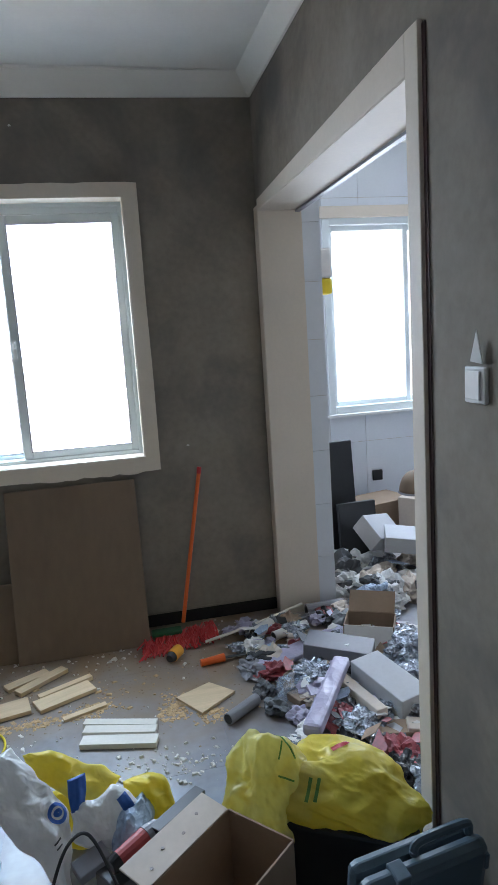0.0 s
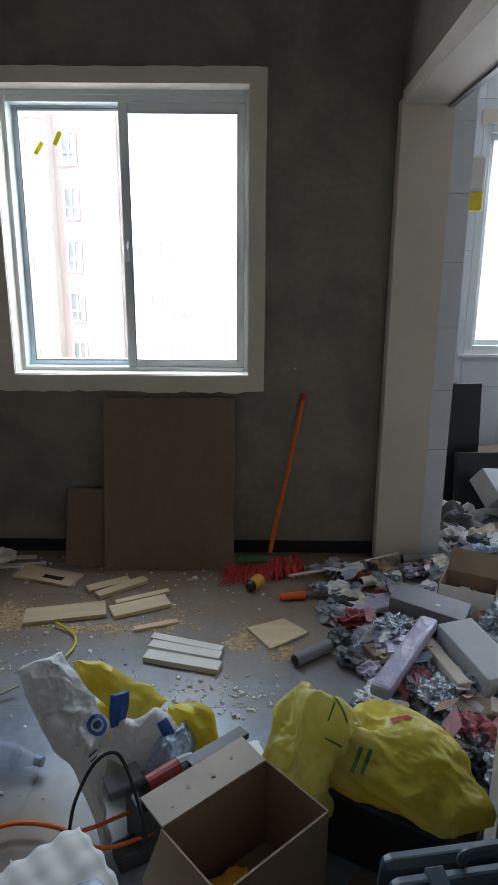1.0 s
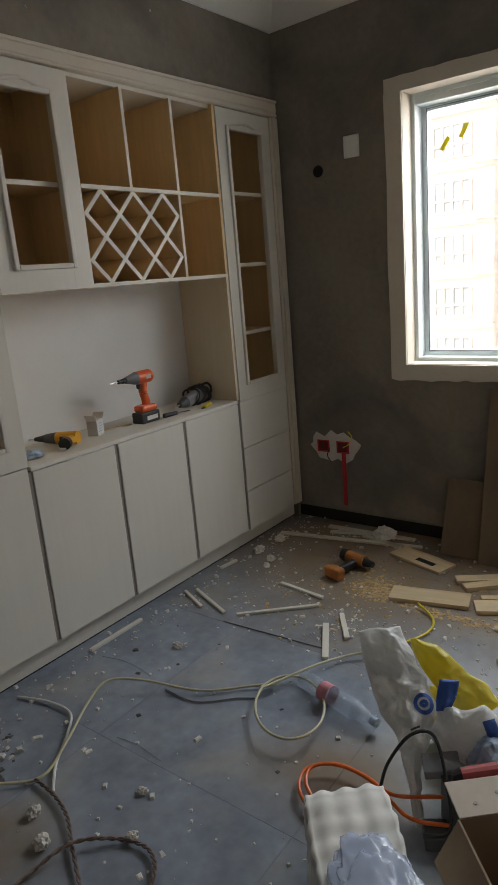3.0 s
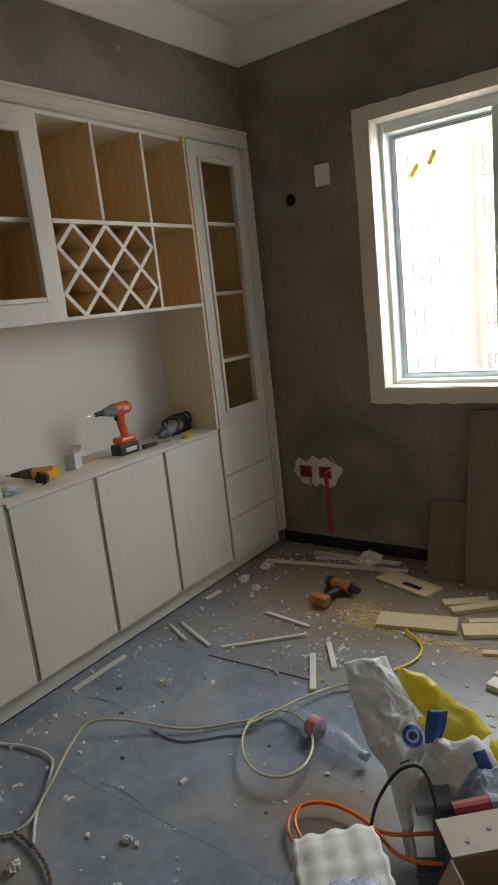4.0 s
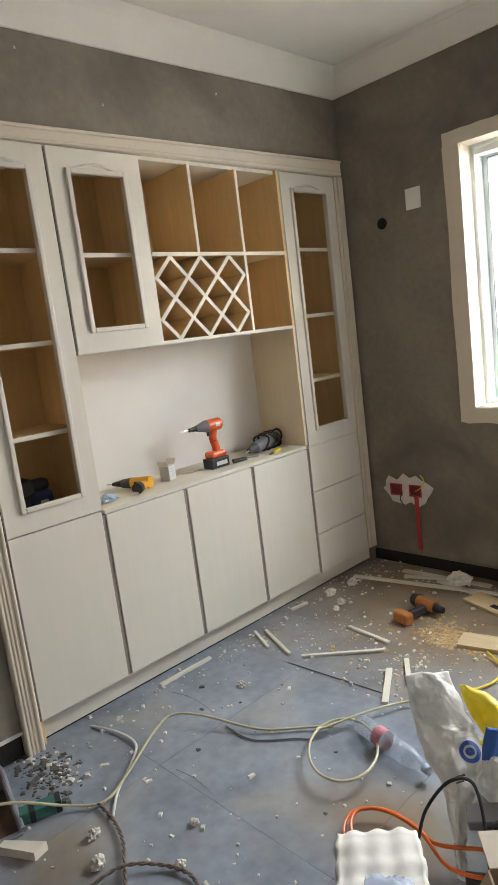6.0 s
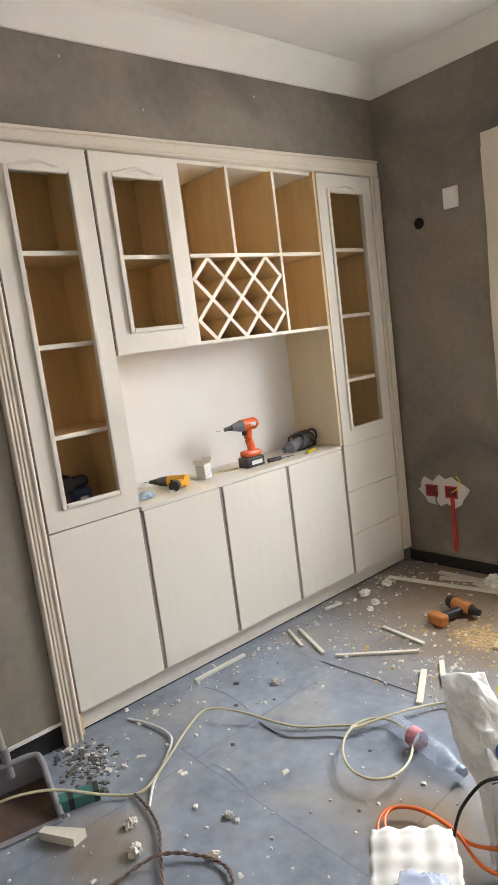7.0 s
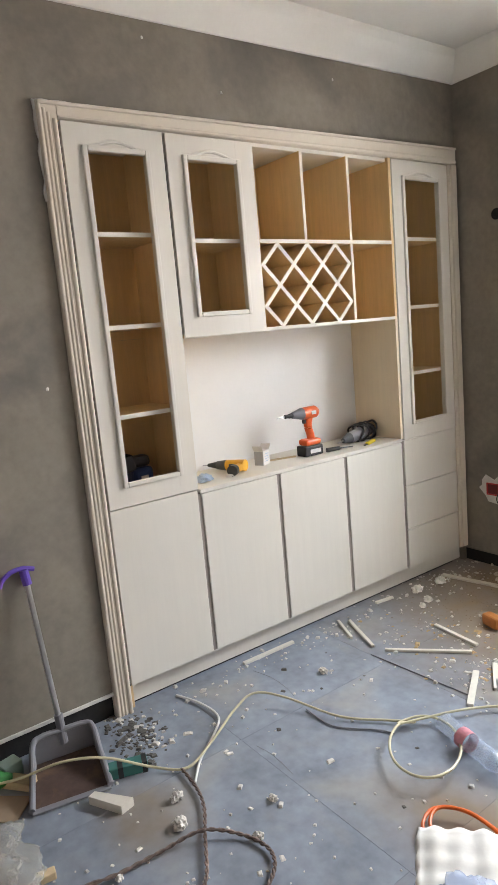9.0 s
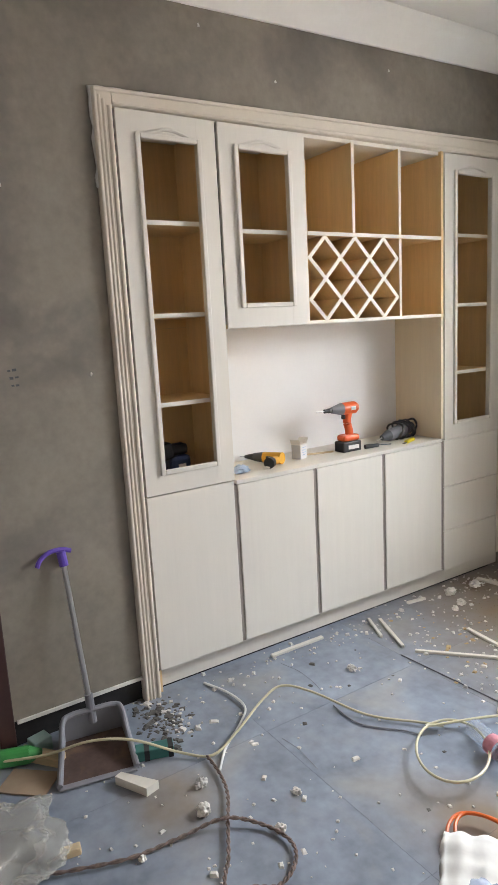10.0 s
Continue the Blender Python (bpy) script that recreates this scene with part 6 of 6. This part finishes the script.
part("cord", tube([(0.12, 1.82, 0.02), (0.03, 1.87, 0.04), (0.01, 1.94, 0.045), (0.08, 1.985, 0.045), (0.2, 1.97, 0.05), (0.33, 1.90, 0.06), (0.44, 1.935, 0.06), (0.5, 1.99, 0.06)], 0.0055), ORANGE, t)
carton(pose(0.415, 1.93, 0, 0, 0, 30), 0.10, 0.07, 0.04, DARKGREY, "dark tool battery charger in the heap")
# clear bottle on its side
t = thing("water_bottle", pose(-0.25, 2.305, 0.036, 0, 0, -14), "clear plastic bottle with a red label lying down", "bottle")
part("body", cyl((0.0, 0, 0), (0.25, 0, 0), 0.035, seg=24), CLEARPL, t)
part("shoulder", cyl((0.25, 0, 0), (0.32, 0, 0), 0.035, 0.016, seg=24), CLEARPL, t)
part("neck", cyl((0.32, 0, 0), (0.345, 0, 0), 0.015, seg=14), SKYBLUE, t)
part("label", cyl((0.095, 0, 0), (0.14, 0, 0), 0.0357, seg=24, cap=False), mat("faded_red_label", (0.58, 0.22, 0.26), 0.5, var=0.3, scale=20), t, "faded red paper label")
# yellow bag over a dark crate, and the case beside it
t = thing("black_crate", pose(1.11, 1.965, 0, 0, 0, -30), "black plastic crate under the yellow bag", "crate")
part("body", B(-0.20, 0.20, -0.11, 0.11, 0, 0.20, 0.012), BLACK, t)
part("rim", ring(-0.205, 0.205, -0.115, 0.115, -0.21, -0.19, 0.02), BLACK, t).matrix_local = pose(0, 0, 0, 90, 0, 0)
lump("yellow_shopping_bag", (0.905, 2.075, 0.175), (0.13, 0.14, 0.205), (0, -8, -30), 22, YBACKLIT, "yellow plastic shopping bag with green print, half full", "bag", 0.24, 1.2, 6,
     prints=[("green_mark", GREEN, (0.953, 2.034, 0.384), (0.3, -0.55, 0.75), 10, 0.007, 0.085), ("green_mark", GREEN, (0.925, 2.03, 0.37), (0.2, -0.6, 0.75), -35, 0.005, 0.05), ("green_mark", GREEN, (0.93, 1.99, 0.31), (0.1, -0.8, 0.6), 60, 0.005, 0.05)])
lump("yellow_shopping_bag", (1.125, 1.985, 0.235), (0.215, 0.125, 0.075), (16, 10, -34), 31, YBAG, "yellow plastic bag with green stripes over a crate", "bag", 0.22, 1.15, 6,
     prints=[("green_stripe", GREEN, (0.99, 1.965, 0.277), (-0.2, -0.55, 0.8), -12, 0.010, 0.065), ("green_stripe", GREEN, (1.013, 1.957, 0.277), (-0.2, -0.55, 0.8), -12, 0.010, 0.065), ("red_mark", RED, (1.125, 2.07, 0.32), (0, -0.4, 0.9), 15, 0.06, 0.016)])
t = thing("tool_case", pose(1.16, 1.675, 0, 8, 0, 9), "slate-blue plastic tool case standing on edge", "tool case")
part("shell", B(-0.18, 0.17, -0.05, 0.0, 0.0, 0.33, 0.022), CASEBLUE, t)
part("shell", B(-0.18, 0.17, 0.001, 0.05, 0.0, 0.33, 0.022), CASEBLUE, t)
part("handle", tube([(-0.02, 0, 0.325), (-0.015, 0, 0.355), (0.03, 0, 0.362), (0.10, 0, 0.362), (0.135, 0, 0.355), (0.14, 0, 0.325)], 0.011), CASEBLUE, t)
part("latch", B(-0.10, -0.06, -0.053, 0.0, 0.295, 0.334, 0.004), CASEBLUE, t)
part("latch", B(0.155, 0.166, -0.053, 0.0, 0.255, 0.30, 0.003), CASEBLUE, t)
bar("dark_plank", (0.90, 1.66), (1.02, 1.86), 0.08, 0.02, BROWNBOARD, "dark wooden board in the shade by the box", "board")
bar("dark_plank", (0.84, 1.62), (0.93, 1.80), 0.05, 0.03, BROWNBOARD, "dark wooden board in the shade by the box", "board")

# ---- kitchen wall tiles ----
def wall_tiles(x0, x1, z0, z1):
    for i in range(-1, 6):
        for k in range(-1, 8):
            a, c = max(x0, XK + 0.2 + 0.6 * i), min(x1, XK + 0.8 + 0.6 * i)
            d, e = max(z0, 0.29 + 0.44 * (k - 1)), min(z1, 0.29 + 0.44 * k)
            if c - a > 0.02 and e - d > 0.02:
                o = part("tile", B(-(c - a) / 2 + 0.0015, (c - a) / 2 - 0.0015, -0.003, 0.003, -(e - d) / 2 + 0.0015, (e - d) / 2 - 0.0015), KTILE, kn)
                o.location = ((a + c) / 2, KY + 0.003, (d + e) / 2)


wall_tiles(XK, KW[0], 0, HC)
wall_tiles(KW[0], KW[1], 0, KW[2] - 0.02)
wall_tiles(KW[0], KW[1], KW[3] + 0.06, HC)

# ---- floor tiles ----
def tiles(x0, x1, y0, y1, size, ox, oy, parent):
    g = 0.0005
    me = {}
    nx0, ny0 = math.floor((x0 - ox) / size), math.floor((y0 - oy) / size)
    for i in range(nx0, math.ceil((x1 - ox) / size)):
        for j in range(ny0, math.ceil((y1 - oy) / size)):
            a, b = max(x0, ox + i * size) + g, min(x1, ox + (i + 1) * size) - g
            c, d = max(y0, oy + j * size) + g, min(y1, oy + (j + 1) * size) - g
            if b - a < 0.01 or d - c < 0.01:
                continue
            o = part("tile", B(-(b - a) / 2, (b - a) / 2, -(d - c) / 2, (d - c) / 2, -0.004, 0.0), TILE, parent)
            o.location = ((a + b) / 2, (c + d) / 2, 0)


tiles(-1.8, 4.2, -2.6, 5.2, 0.8, 0.07, 0.928, bpy.data.objects["floor"])
